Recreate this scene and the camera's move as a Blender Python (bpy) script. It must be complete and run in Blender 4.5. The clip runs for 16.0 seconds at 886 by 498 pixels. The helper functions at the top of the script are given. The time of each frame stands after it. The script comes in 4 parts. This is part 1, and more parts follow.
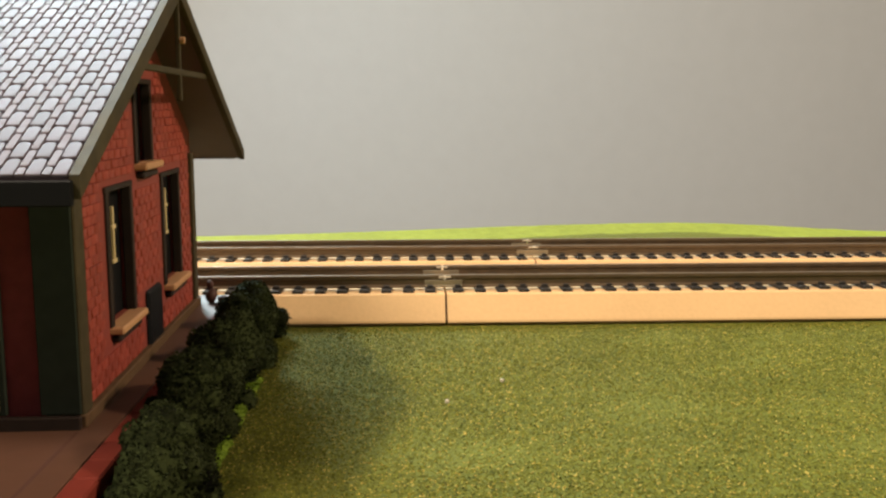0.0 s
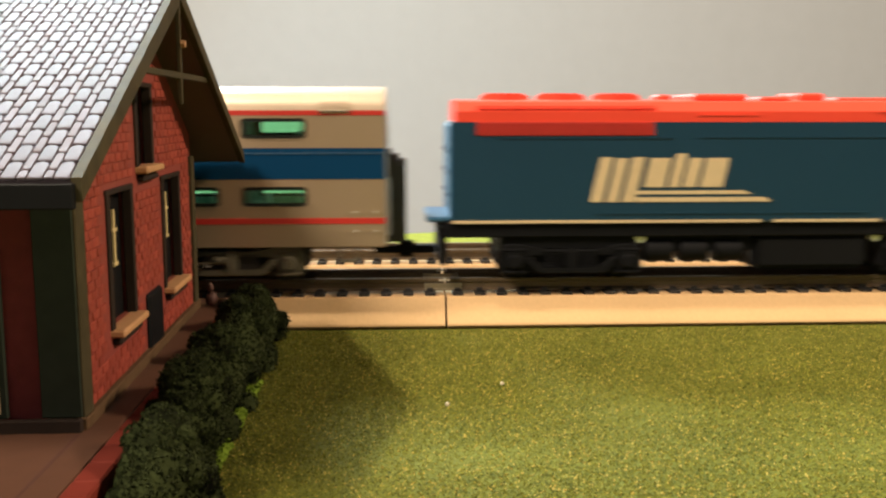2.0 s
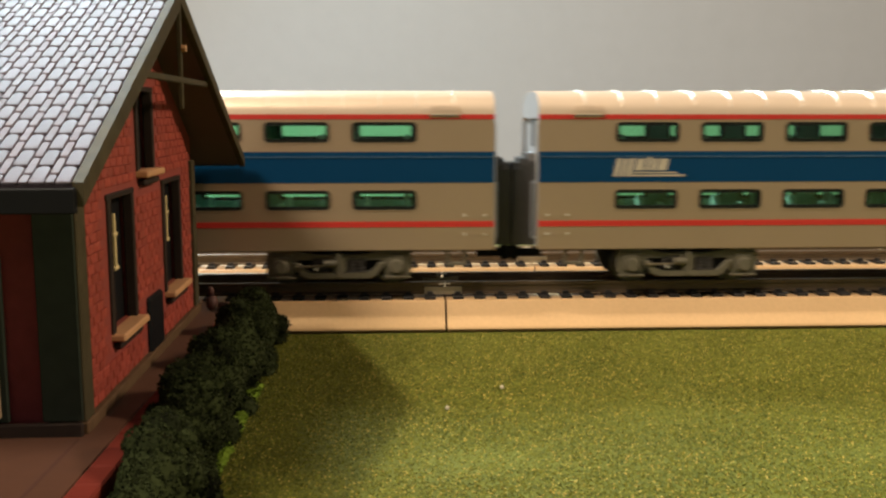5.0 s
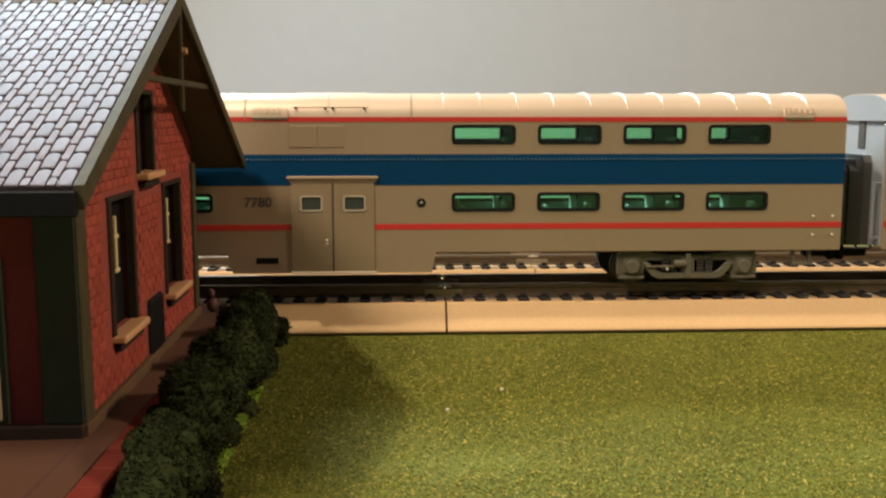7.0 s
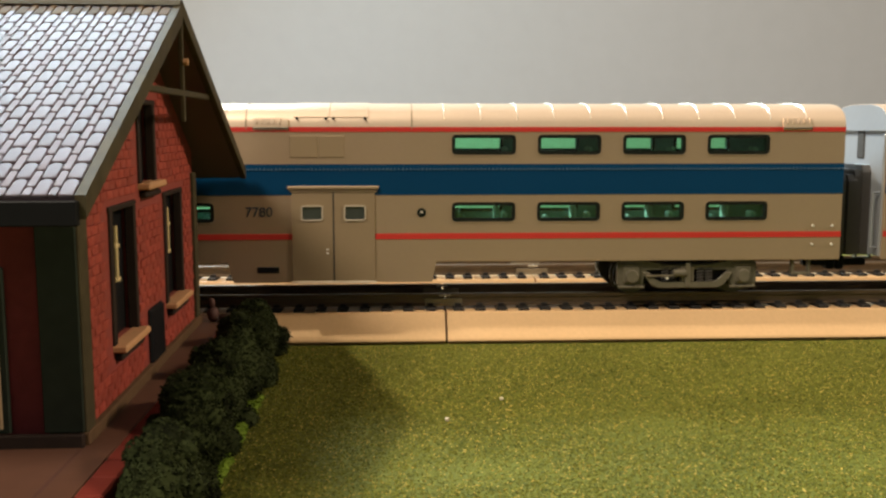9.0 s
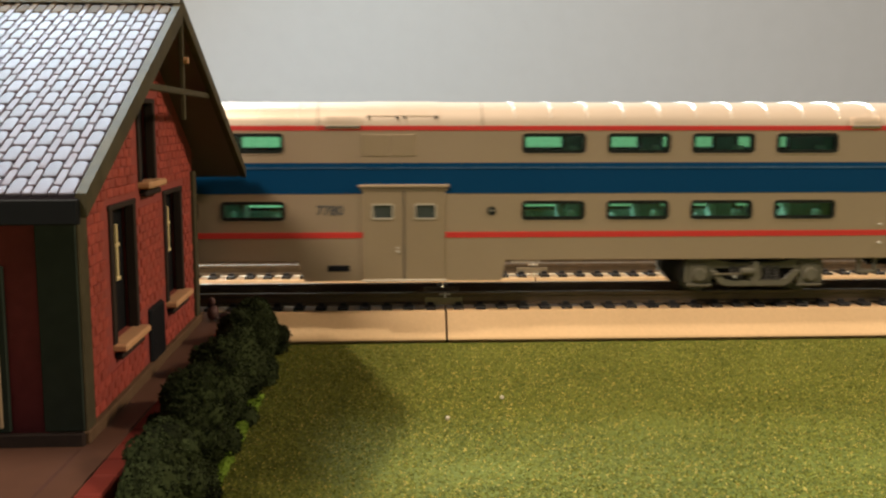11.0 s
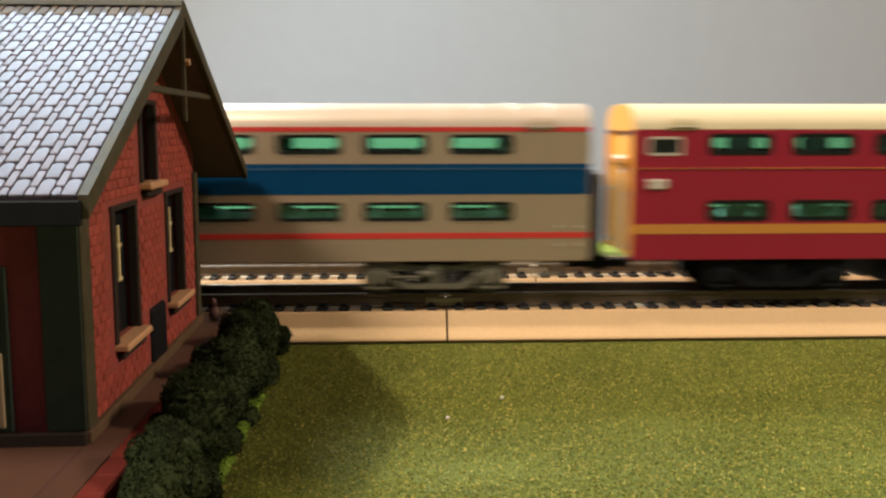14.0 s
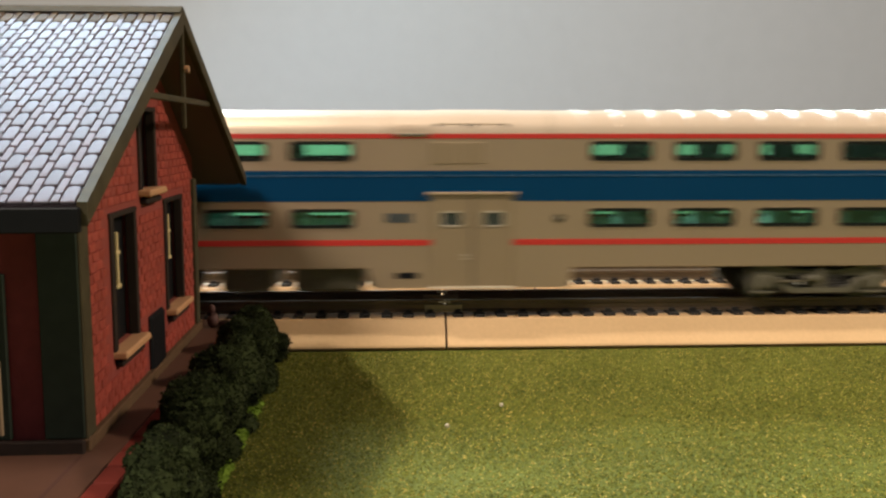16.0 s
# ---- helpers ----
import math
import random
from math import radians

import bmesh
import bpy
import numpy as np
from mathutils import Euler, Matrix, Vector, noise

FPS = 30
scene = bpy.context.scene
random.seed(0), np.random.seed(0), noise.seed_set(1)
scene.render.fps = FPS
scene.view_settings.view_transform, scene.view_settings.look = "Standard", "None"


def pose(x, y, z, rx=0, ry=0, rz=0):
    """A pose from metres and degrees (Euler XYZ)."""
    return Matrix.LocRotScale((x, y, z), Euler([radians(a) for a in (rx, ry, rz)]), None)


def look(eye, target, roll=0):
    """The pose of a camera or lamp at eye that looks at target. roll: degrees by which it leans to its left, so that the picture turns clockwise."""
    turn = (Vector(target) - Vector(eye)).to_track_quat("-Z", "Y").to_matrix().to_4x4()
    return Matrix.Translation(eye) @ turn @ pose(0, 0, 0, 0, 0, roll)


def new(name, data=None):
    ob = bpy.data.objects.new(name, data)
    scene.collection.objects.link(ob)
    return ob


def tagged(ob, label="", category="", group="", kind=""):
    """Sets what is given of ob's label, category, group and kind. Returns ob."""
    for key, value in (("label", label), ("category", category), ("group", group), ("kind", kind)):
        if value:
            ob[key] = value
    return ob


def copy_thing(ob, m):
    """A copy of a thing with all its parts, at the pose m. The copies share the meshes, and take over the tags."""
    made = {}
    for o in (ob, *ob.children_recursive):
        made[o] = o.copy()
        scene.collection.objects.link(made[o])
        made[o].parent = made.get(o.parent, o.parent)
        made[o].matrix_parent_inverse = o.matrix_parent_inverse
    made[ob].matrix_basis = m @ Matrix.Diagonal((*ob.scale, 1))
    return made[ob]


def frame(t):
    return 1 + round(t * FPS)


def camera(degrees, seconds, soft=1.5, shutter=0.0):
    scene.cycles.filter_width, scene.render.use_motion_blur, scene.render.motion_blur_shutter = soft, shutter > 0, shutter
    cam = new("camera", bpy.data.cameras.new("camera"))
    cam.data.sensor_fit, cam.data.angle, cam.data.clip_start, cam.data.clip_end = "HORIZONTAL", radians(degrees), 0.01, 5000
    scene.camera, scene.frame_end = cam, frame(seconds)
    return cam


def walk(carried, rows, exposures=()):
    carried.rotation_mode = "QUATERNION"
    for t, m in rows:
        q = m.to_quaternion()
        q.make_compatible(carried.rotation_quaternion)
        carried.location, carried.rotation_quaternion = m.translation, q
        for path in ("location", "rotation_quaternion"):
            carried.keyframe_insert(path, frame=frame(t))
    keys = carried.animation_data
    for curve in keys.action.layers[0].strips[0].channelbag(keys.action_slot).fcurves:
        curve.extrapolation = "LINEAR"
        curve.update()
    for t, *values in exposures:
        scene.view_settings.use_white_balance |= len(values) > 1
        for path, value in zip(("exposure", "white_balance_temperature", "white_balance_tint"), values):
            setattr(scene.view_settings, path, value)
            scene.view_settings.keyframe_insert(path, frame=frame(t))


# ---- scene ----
cam = camera(49.5, 16.0, soft=2.45, shutter=0.6)
PATH = [
    (0.0, pose(0.00003, 0.00104, 0.03478, 81.58, 0.00, -2.65)),
    (0.5, pose(-0.00005, 0.00100, 0.03476, 81.60, 0.00, -2.69)),
    (1.0, pose(-0.00007, 0.00107, 0.03474, 81.63, 0.00, -2.69)),
    (1.5, pose(-0.00014, 0.00115, 0.03467, 81.68, 0.00, -2.73)),
    (2.0, pose(-0.00011, 0.00080, 0.03476, 81.79, 0.00, -2.71)),
    (2.5, pose(-0.00007, 0.00065, 0.03490, 81.91, 0.00, -2.70)),
    (3.0, pose(-0.00006, 0.00079, 0.03501, 81.89, 0.00, -2.70)),
    (3.5, pose(-0.00008, 0.00093, 0.03489, 81.90, 0.00, -2.70)),
    (4.0, pose(-0.00019, 0.00081, 0.03488, 81.92, 0.00, -2.74)),
    (6.5, pose(-0.00008, 0.00052, 0.03489, 82.04, 0.00, -2.68)),
    (7.0, pose(-0.00007, 0.00038, 0.03498, 82.09, 0.00, -2.67)),
    (7.5, pose(-0.00006, -0.00002, 0.03495, 82.42, 0.00, -2.66)),
    (8.0, pose(-0.00000, -0.00008, 0.03496, 82.72, 0.00, -2.65)),
    (8.5, pose(-0.00010, 0.00008, 0.03497, 82.73, 0.00, -2.69)),
    (9.0, pose(-0.00000, -0.00000, 0.03500, 82.67, 0.00, -2.64)),
    (11.5, pose(-0.00011, 0.00015, 0.03496, 82.57, 0.00, -2.67)),
    (12.0, pose(-0.00005, 0.00021, 0.03496, 82.51, 0.00, -2.65)),
    (12.5, pose(0.00003, 0.00021, 0.03496, 82.48, 0.00, -2.60)),
    (13.0, pose(-0.00001, -0.00023, 0.03499, 82.48, 0.00, -2.63)),
    (13.5, pose(0.00005, 0.00072, 0.03488, 82.29, 0.00, -2.60)),
    (14.0, pose(0.00005, -0.00046, 0.03506, 82.64, 0.00, -2.57)),
    (14.5, pose(0.00001, 0.00013, 0.03494, 82.79, 0.00, -2.61)),
    (15.0, pose(-0.00016, -0.00018, 0.03505, 82.94, 0.00, -2.71)),
    (15.5, pose(-0.00009, -0.00001, 0.03496, 83.09, 0.00, -2.68)),
    (16.0, pose(-0.00007, -0.00025, 0.03508, 83.03, 0.00, -2.67)),
]
EXPO = [(0.0, 0.02, 6450, 10), (0.6, 0.0, 6450, 10), (1.5, 0.33, 6500, 10), (2.5, 0.26, 6450, 10), (3.2, -0.06, 6400, 10), (4.0, -0.04, 6350, 10), (9.2, -0.02, 6150, 10), (12.0, 0.05, 5950, 10), (16.0, 0.0, 5800, 10)]
walk(cam, PATH, EXPO)

# ---- light: three room lamps, an added fill and the room that closes the place ----
MM = 0.001


def lamp(name, at, to, size, power, colour):
    data = bpy.data.lights.new(name, "AREA")
    data.shape, data.size, data.energy, data.color = "DISK", size, power, colour
    ob = new(name, data)
    ob.matrix_world = look(at, to)
    return ob


AIM = (0.01, 0.13, 0.02)
lamp("ceiling_lamp", (-0.67, 0.12, 1.25), AIM, 0.06, 21.0, (1.0, 0.85, 0.64))
lamp("ceiling_panel", (-0.72, -0.62, 1.18), AIM, 0.42, 24.0, (1.0, 0.83, 0.62))
lamp("window_light", (-0.42, 1.02, 0.70), AIM, 0.30, 30.0, (0.76, 0.94, 0.98))
# Added fill from the right for gable wall, cars and roadbed; source unseen.
lamp("right_fill_lamp", (1.15, -0.12, 0.74), AIM, 0.14, 14.0, (1.0, 0.77, 0.52))

world = bpy.data.worlds.new("room_dark")
scene.world = world
world.use_nodes = True
world.node_tree.nodes["Background"].inputs[0].default_value = (0.6, 0.62, 0.65, 1)
world.node_tree.nodes["Background"].inputs[1].default_value = 0.05


# ---- materials ----
def material(name, colour, rough=0.5, metal=0.0, vary=0.15, grain=900.0, patch=60.0, bump=0.0, island=0.0, random_ob=0.0, spec=0.5, coat=0.0):
    """A painted or moulded surface with fine grain, broad patches and, if asked, relief and variation from piece to piece."""
    m = bpy.data.materials.new(name)
    m.use_nodes = True
    nt = m.node_tree
    n, l = nt.nodes, nt.links
    b = n["Principled BSDF"]
    b.inputs["Roughness"].default_value, b.inputs["Metallic"].default_value = rough, metal
    b.inputs["Specular IOR Level"].default_value, b.inputs["Coat Weight"].default_value = spec, coat
    tc = n.new("ShaderNodeTexCoord")
    fine, broad = n.new("ShaderNodeTexNoise"), n.new("ShaderNodeTexNoise")
    fine.inputs["Scale"].default_value, broad.inputs["Scale"].default_value = grain, patch
    fine.inputs["Detail"].default_value, broad.inputs["Detail"].default_value = 3, 4
    for t in (fine, broad):
        l.new(tc.outputs["Object"], t.inputs["Vector"])
    add = n.new("ShaderNodeMath")
    l.new(fine.outputs[0], add.inputs[0]), l.new(broad.outputs[0], add.inputs[1])
    total = add
    if island or random_ob:
        src = n.new("ShaderNodeNewGeometry").outputs["Random Per Island"] if island else n.new("ShaderNodeObjectInfo").outputs["Random"]
        mad = n.new("ShaderNodeMath")
        mad.operation = "MULTIPLY_ADD"
        mad.inputs[1].default_value = 2 * (island or random_ob)
        l.new(src, mad.inputs[0]), l.new(total.outputs[0], mad.inputs[2])
        sub = n.new("ShaderNodeMath")
        sub.operation = "SUBTRACT"
        sub.inputs[1].default_value = island or random_ob
        l.new(mad.outputs[0], sub.inputs[0])
        total = sub
    mul = n.new("ShaderNodeMapRange")
    mul.inputs["From Min"].default_value, mul.inputs["From Max"].default_value = 0.4, 1.6
    mul.inputs["To Min"].default_value, mul.inputs["To Max"].default_value = 1 - vary, 1 + vary
    mul.clamp = False
    l.new(total.outputs[0], mul.inputs["Value"])
    hsv = n.new("ShaderNodeHueSaturation")
    hsv.inputs["Color"].default_value = (*colour, 1)
    l.new(mul.outputs[0], hsv.inputs["Value"])
    l.new(hsv.outputs[0], b.inputs["Base Color"])
    ro = n.new("ShaderNodeMapRange")
    ro.inputs["To Min"].default_value, ro.inputs["To Max"].default_value = max(rough - 0.08, 0.03), min(rough + 0.08, 1)
    l.new(broad.outputs[0], ro.inputs["Value"]), l.new(ro.outputs[0], b.inputs["Roughness"])
    if bump:
        bp = n.new("ShaderNodeBump")
        bp.inputs["Strength"].default_value, bp.inputs["Distance"].default_value = 0.6, bump * MM
        l.new(fine.outputs[0], bp.inputs["Height"]), l.new(bp.outputs[0], b.inputs["Normal"])
    return m


def tinted_glass(name, colour, gloss=0.12):
    m = bpy.data.materials.new(name)
    m.use_nodes = True
    n, l = m.node_tree.nodes, m.node_tree.links
    n.remove(n["Principled BSDF"])
    tr, gl, mix, fr = n.new("ShaderNodeBsdfTransparent"), n.new("ShaderNodeBsdfGlossy"), n.new("ShaderNodeMixShader"), n.new("ShaderNodeFresnel")
    tr.inputs[0].default_value, gl.inputs["Roughness"].default_value = (*colour, 1), gloss
    l.new(fr.outputs[0], mix.inputs[0]), l.new(tr.outputs[0], mix.inputs[1]), l.new(gl.outputs[0], mix.inputs[2])
    l.new(mix.outputs[0], n["Material Output"].inputs["Surface"])
    return m


def grass_material(name, dark, light):
    """Dyed foam turf: crumbs from olive to yellow-green, with a few straw-coloured ones."""
    m = material(name, light, 0.9, vary=0.25, grain=1500, patch=25, bump=0.25, spec=0.2)
    n, l = m.node_tree.nodes, m.node_tree.links
    geo, ramp = n.new("ShaderNodeNewGeometry"), n.new("ShaderNodeValToRGB")
    e = ramp.color_ramp.elements
    e[0].color, e[1].color = (*dark, 1), (*light, 1)
    e[1].position = 0.85
    straw = ramp.color_ramp.elements.new(0.992)
    straw.color = (0.42, 0.30, 0.07, 1)
    l.new(geo.outputs["Random Per Island"], ramp.inputs[0])
    hsv = [x for x in n if x.type == "HUE_SAT"][0]
    l.new(ramp.outputs[0], hsv.inputs["Color"])
    return m


M_TURF = material("turf_mat", (0.085, 0.092, 0.012), 0.95, vary=0.4, grain=1400, patch=30, bump=0.4, spec=0.15)
M_CRUMB = grass_material("turf_crumbs", (0.045, 0.058, 0.007), (0.165, 0.165, 0.020))
M_HILL = material("hill_turf", (0.17, 0.20, 0.03), 0.95, vary=0.35, grain=500, patch=40, bump=0.5, spec=0.1)
M_LIME = material("lime_foam", (0.13, 0.20, 0.02), 0.95, vary=0.4, grain=900, patch=120, bump=0.4, spec=0.1)
M_BUSH = material("bush_foam", (0.020, 0.026, 0.009), 0.95, vary=0.7, grain=700, patch=300, bump=0.4, island=0.55, spec=0.1)
M_BED = material("roadbed_plastic", (0.60, 0.395, 0.205), 0.33, vary=0.10, grain=1600, patch=60, bump=0.05)
M_TIE = material("tie_plastic", (0.013, 0.011, 0.011), 0.55, vary=0.3, random_ob=0.5)
M_RAIL = material("nickel_rail", (0.13, 0.092, 0.058), 0.42, 0.5, vary=0.25, grain=500, patch=90)
M_JOINER = material("rail_joiner_metal", (0.30, 0.25, 0.18), 0.35, 0.6)
M_WALL = material("painted_wall", (0.368, 0.372, 0.382), 0.8, vary=0.05, grain=40, patch=2.5, bump=0.3)
# Unseen walls and ceiling, their colours kept dark to cut bounced light.
M_ROOM = material("low_bounce_unseen_wall", (0.24, 0.23, 0.22), 0.85, vary=0.05, grain=40, patch=2.5)
M_CEIL = material("ceiling_paint", (0.45, 0.44, 0.43), 0.9, vary=0.04, grain=40, patch=2)
M_FLOOR = material("room_floor", (0.22, 0.16, 0.11), 0.6, vary=0.2, grain=30, patch=3)
M_BRICK = material("brick_red", (0.25, 0.043, 0.028), 0.7, vary=0.28, grain=1100, patch=260, bump=0.35, random_ob=0.35, spec=0.3)
M_MORTAR = material("brick_wall_core", (0.21, 0.036, 0.026), 0.75, vary=0.2, grain=800, patch=150)
M_TRIM = material("dark_green_trim", (0.056, 0.046, 0.026), 0.75, vary=0.35, grain=600, patch=150, bump=0.06, spec=0.10)
M_FRAME = material("brown_black_window_frame", (0.022, 0.014, 0.011), 0.7, vary=0.3, grain=600, patch=150, spec=0.2)
M_BASEBOARD = material("weathered_base_board", (0.095, 0.056, 0.029), 0.8, vary=0.35, grain=600, patch=120, bump=0.05, spec=0.2)
# Green of the house front, with the shade on that side put into the colour.
M_FRONT_SHADE_GREEN = material("shaded_green_front_boards", (0.021, 0.028, 0.021), 0.8, vary=0.3, grain=600, patch=150, spec=0.15)
# Brick red made darker: the front wall's shade is in the colour.
M_FRONT_SHADE_RED = material("shaded_red_front_wall", (0.18, 0.036, 0.040), 0.75, vary=0.3, grain=700, patch=150, spec=0.2)
M_SOFFIT = material("soffit_board", (0.075, 0.052, 0.040), 0.7, vary=0.15, grain=400, patch=90)
M_SHINGLE = material("slate_shingle", (0.108, 0.092, 0.117), 0.64, vary=0.2, grain=900, patch=120, bump=0.12, random_ob=0.35, spec=0.14)
M_SHINGLE_TOP = material("brown_top_shingle", (0.075, 0.050, 0.028), 0.8, vary=0.3, grain=900, patch=120, bump=0.10, random_ob=0.5, spec=0.1)
M_SHINGLE_JOINED = material("slate_shingle_narrow", (0.120, 0.098, 0.120), 0.64, vary=0.2, grain=900, patch=120, bump=0.12, island=0.35, spec=0.14)
M_ROOFBASE = material("roof_base", (0.018, 0.013, 0.017), 0.9, vary=0.2, spec=0.1)
M_SILL = material("tan_sill", (0.46, 0.25, 0.12), 0.6, vary=0.15, grain=700, patch=120)
M_SASH = material("cream_sash", (0.55, 0.43, 0.22), 0.55)
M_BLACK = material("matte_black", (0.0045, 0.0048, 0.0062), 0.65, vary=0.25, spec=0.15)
M_PLAT = material("platform_brown", (0.088, 0.038, 0.022), 0.6, vary=0.2, grain=600, patch=60, bump=0.05)
M_PLATEDGE = material("platform_red_edge", (0.15, 0.022, 0.014), 0.8, vary=0.25, grain=600, patch=60, spec=0.2)
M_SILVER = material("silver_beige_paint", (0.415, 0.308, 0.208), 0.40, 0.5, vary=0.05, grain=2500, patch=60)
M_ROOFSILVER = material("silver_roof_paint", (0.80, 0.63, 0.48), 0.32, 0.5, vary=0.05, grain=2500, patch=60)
# Paler than the band: the light caught by raised rivets, as colour.
M_RIVET_GLINT = material("blue_rivet_glint", (0.10, 0.17, 0.24), 0.4, vary=0.3)
# Rib colour lightened to paint in the highlight along their tops.
M_RIB_HIGHLIGHT = material("roof_rib_highlight", (0.80, 0.73, 0.64), 0.34, 0.5)
# Car side beige darkened, so the doors' slight shading is in the colour.
M_DOOR = material("shaded_beige_paint", (0.29, 0.215, 0.130), 0.42, 0.15, vary=0.06, grain=2500, patch=80)
M_BLUE = material("blue_stripe_paint", (0.001, 0.039, 0.108), 0.42, vary=0.08, grain=2500, spec=0.18)
M_RED = material("red_stripe_paint", (0.50, 0.030, 0.022), 0.42, vary=0.08)
M_RIM = material("white_window_rim", (0.48, 0.42, 0.33), 0.35)
M_GASKET = material("black_gasket", (0.005, 0.008, 0.006), 0.45, spec=0.3)
M_GREEN = tinted_glass("green_tinted_glass", (0.74, 0.98, 0.82), 0.08)
M_CLEAR = tinted_glass("clear_glass", (0.85, 0.88, 0.88))
M_SEAT = material("seat_plastic", (0.70, 0.78, 0.70), 0.5)
M_DOORGLASS = material("grey_door_glass", (0.035, 0.04, 0.05), 0.12, vary=0.3, spec=0.8)
M_INNER = material("car_interior", (0.36, 0.46, 0.39), 0.6)
M_END = material("silver_end_wall", (0.38, 0.40, 0.43), 0.34, 0.4, vary=0.06)
M_RUBBER = material("diaphragm_rubber", (0.048, 0.042, 0.037), 0.5, vary=0.2)
M_TRUCK = material("weathered_grey_truck", (0.13, 0.115, 0.08), 0.5, 0.1, vary=0.3, grain=900, patch=200)
M_WHEEL = material("wheel_steel", (0.06, 0.055, 0.05), 0.4, 0.4)
M_STEEL = material("bright_pin_steel", (0.70, 0.67, 0.60), 0.35, 0.3)
M_CARRED = material("maroon_red_paint", (0.255, 0.007, 0.024), 0.38, vary=0.08, grain=2500)
M_GOLD = material("gold_stripe_paint", (0.47, 0.20, 0.030), 0.42, vary=0.08)
M_WORNGOLD = material("worn_gold_lettering", (0.36, 0.14, 0.025), 0.5, vary=0.25, grain=1500, patch=300)
M_CREAMROOF = material("cream_roof_paint", (0.70, 0.58, 0.37), 0.34, 0.1, vary=0.05)
M_ORANGE_END = material("orange_end_paint", (0.75, 0.33, 0.03), 0.4)
M_TEAL = material("dark_teal_paint", (0.004, 0.036, 0.074), 0.36, vary=0.10, grain=2000, patch=70)
M_ROOFRED = material("orange_red_roof_paint", (0.80, 0.060, 0.030), 0.42, vary=0.06)
M_GRILLE = material("red_grille_paint", (0.42, 0.022, 0.016), 0.5, vary=0.15)
M_CREAM = material("cream_lettering", (0.62, 0.48, 0.29), 0.45)
M_NOSE = material("orange_nose_paint", (0.85, 0.19, 0.05), 0.42)
M_LIGHTBLUE = material("pale_blue_end_paint", (0.035, 0.12, 0.22), 0.38)
M_NUMBER = material("dark_blue_lettering", (0.015, 0.035, 0.055), 0.5)
M_LENS = material("pale_lens", (0.75, 0.80, 0.55), 0.15)
M_CABGLASS = tinted_glass("cab_glass", (0.80, 0.83, 0.83), 0.1)
M_FLAG = material("flag_orange", (0.60, 0.16, 0.07), 0.5)
M_SACK = material("brown_sack", (0.07, 0.028, 0.022), 0.7, vary=0.3, grain=700, patch=200, bump=0.1)


# ---- mesh helpers, all in millimetres ----
def thing(name, label, category, m=None, group="", kind=""):
    ob = new(name)
    ob.empty_display_size = 0.005
    if m is not None:
        ob.matrix_world = m
    return tagged(ob, label, category, group, kind)


def part(name, bm, material, parent=None, label="", smooth=False, recalc=True):
    if recalc:
        bmesh.ops.recalc_face_normals(bm, faces=bm.faces)
    bm.transform(Matrix.Scale(MM, 4))
    me = bpy.data.meshes.new(name)
    bm.to_mesh(me)
    bm.free()
    me.materials.append(material)
    if smooth:
        me.shade_smooth()
        me.set_sharp_from_angle(angle=radians(40))
    ob = new(name, me)
    ob.parent = parent
    return tagged(ob, label)


def place(ob, x, y, z, rz=0):
    ob.matrix_basis = pose(x * MM, y * MM, z * MM, 0, 0, rz)
    return ob


def bx(bm, x0, x1, y0, y1, z0, z1, bev=0.0, seg=1):
    m = Matrix.Translation(((x0 + x1) / 2, (y0 + y1) / 2, (z0 + z1) / 2)) @ Matrix.Diagonal((x1 - x0, y1 - y0, z1 - z0, 1))
    v = bmesh.ops.create_cube(bm, size=1, matrix=m)["verts"]
    if bev:
        e = list({e for q in v for e in q.link_edges})
        bmesh.ops.bevel(bm, geom=e, offset=bev, segments=seg, affect="EDGES", clamp_overlap=True)
    return bm


def box(x0, x1, y0, y1, z0, z1, bev=0.0, seg=1):
    return bx(bmesh.new(), x0, x1, y0, y1, z0, z1, bev, seg)


def rod(bm, a, b, r, seg=10, r2=None):
    a, b = Vector(a), Vector(b)
    m = Matrix.Translation((a + b) / 2) @ (b - a).to_track_quat("Z", "Y").to_matrix().to_4x4()
    bmesh.ops.create_cone(bm, cap_ends=True, segments=seg, radius1=r, radius2=r if r2 is None else r2, depth=(b - a).length, matrix=m)
    return bm


def prism(bm, pts, axis, a, b):
    """A polygon of (u, v) pairs drawn out along an axis from a to b; u, v are the other two axes in order."""
    def at(u, v, w):
        return {"x": (w, u, v), "y": (u, w, v), "z": (u, v, w)}[axis]
    lo, hi = [bm.verts.new(at(u, v, a)) for u, v in pts], [bm.verts.new(at(u, v, b)) for u, v in pts]
    bm.faces.new(lo), bm.faces.new(hi[::-1])
    for k in range(len(pts)):
        j = (k + 1) % len(pts)
        bm.faces.new((lo[k], lo[j], hi[j], hi[k]))
    return bm


def rounded(x0, x1, z0, z1, r, n=4):
    """The outline of a rectangle with rounded corners, corner by corner."""
    out = []
    for cx, cz, a0 in ((x1 - r, z1 - r, 0), (x0 + r, z1 - r, 90), (x0 + r, z0 + r, 180), (x1 - r, z0 + r, 270)):
        out.append([(cx + r * math.cos(radians(a0 + 90 * k / n)), cz + r * math.sin(radians(a0 + 90 * k / n))) for k in range(n + 1)])
    return out


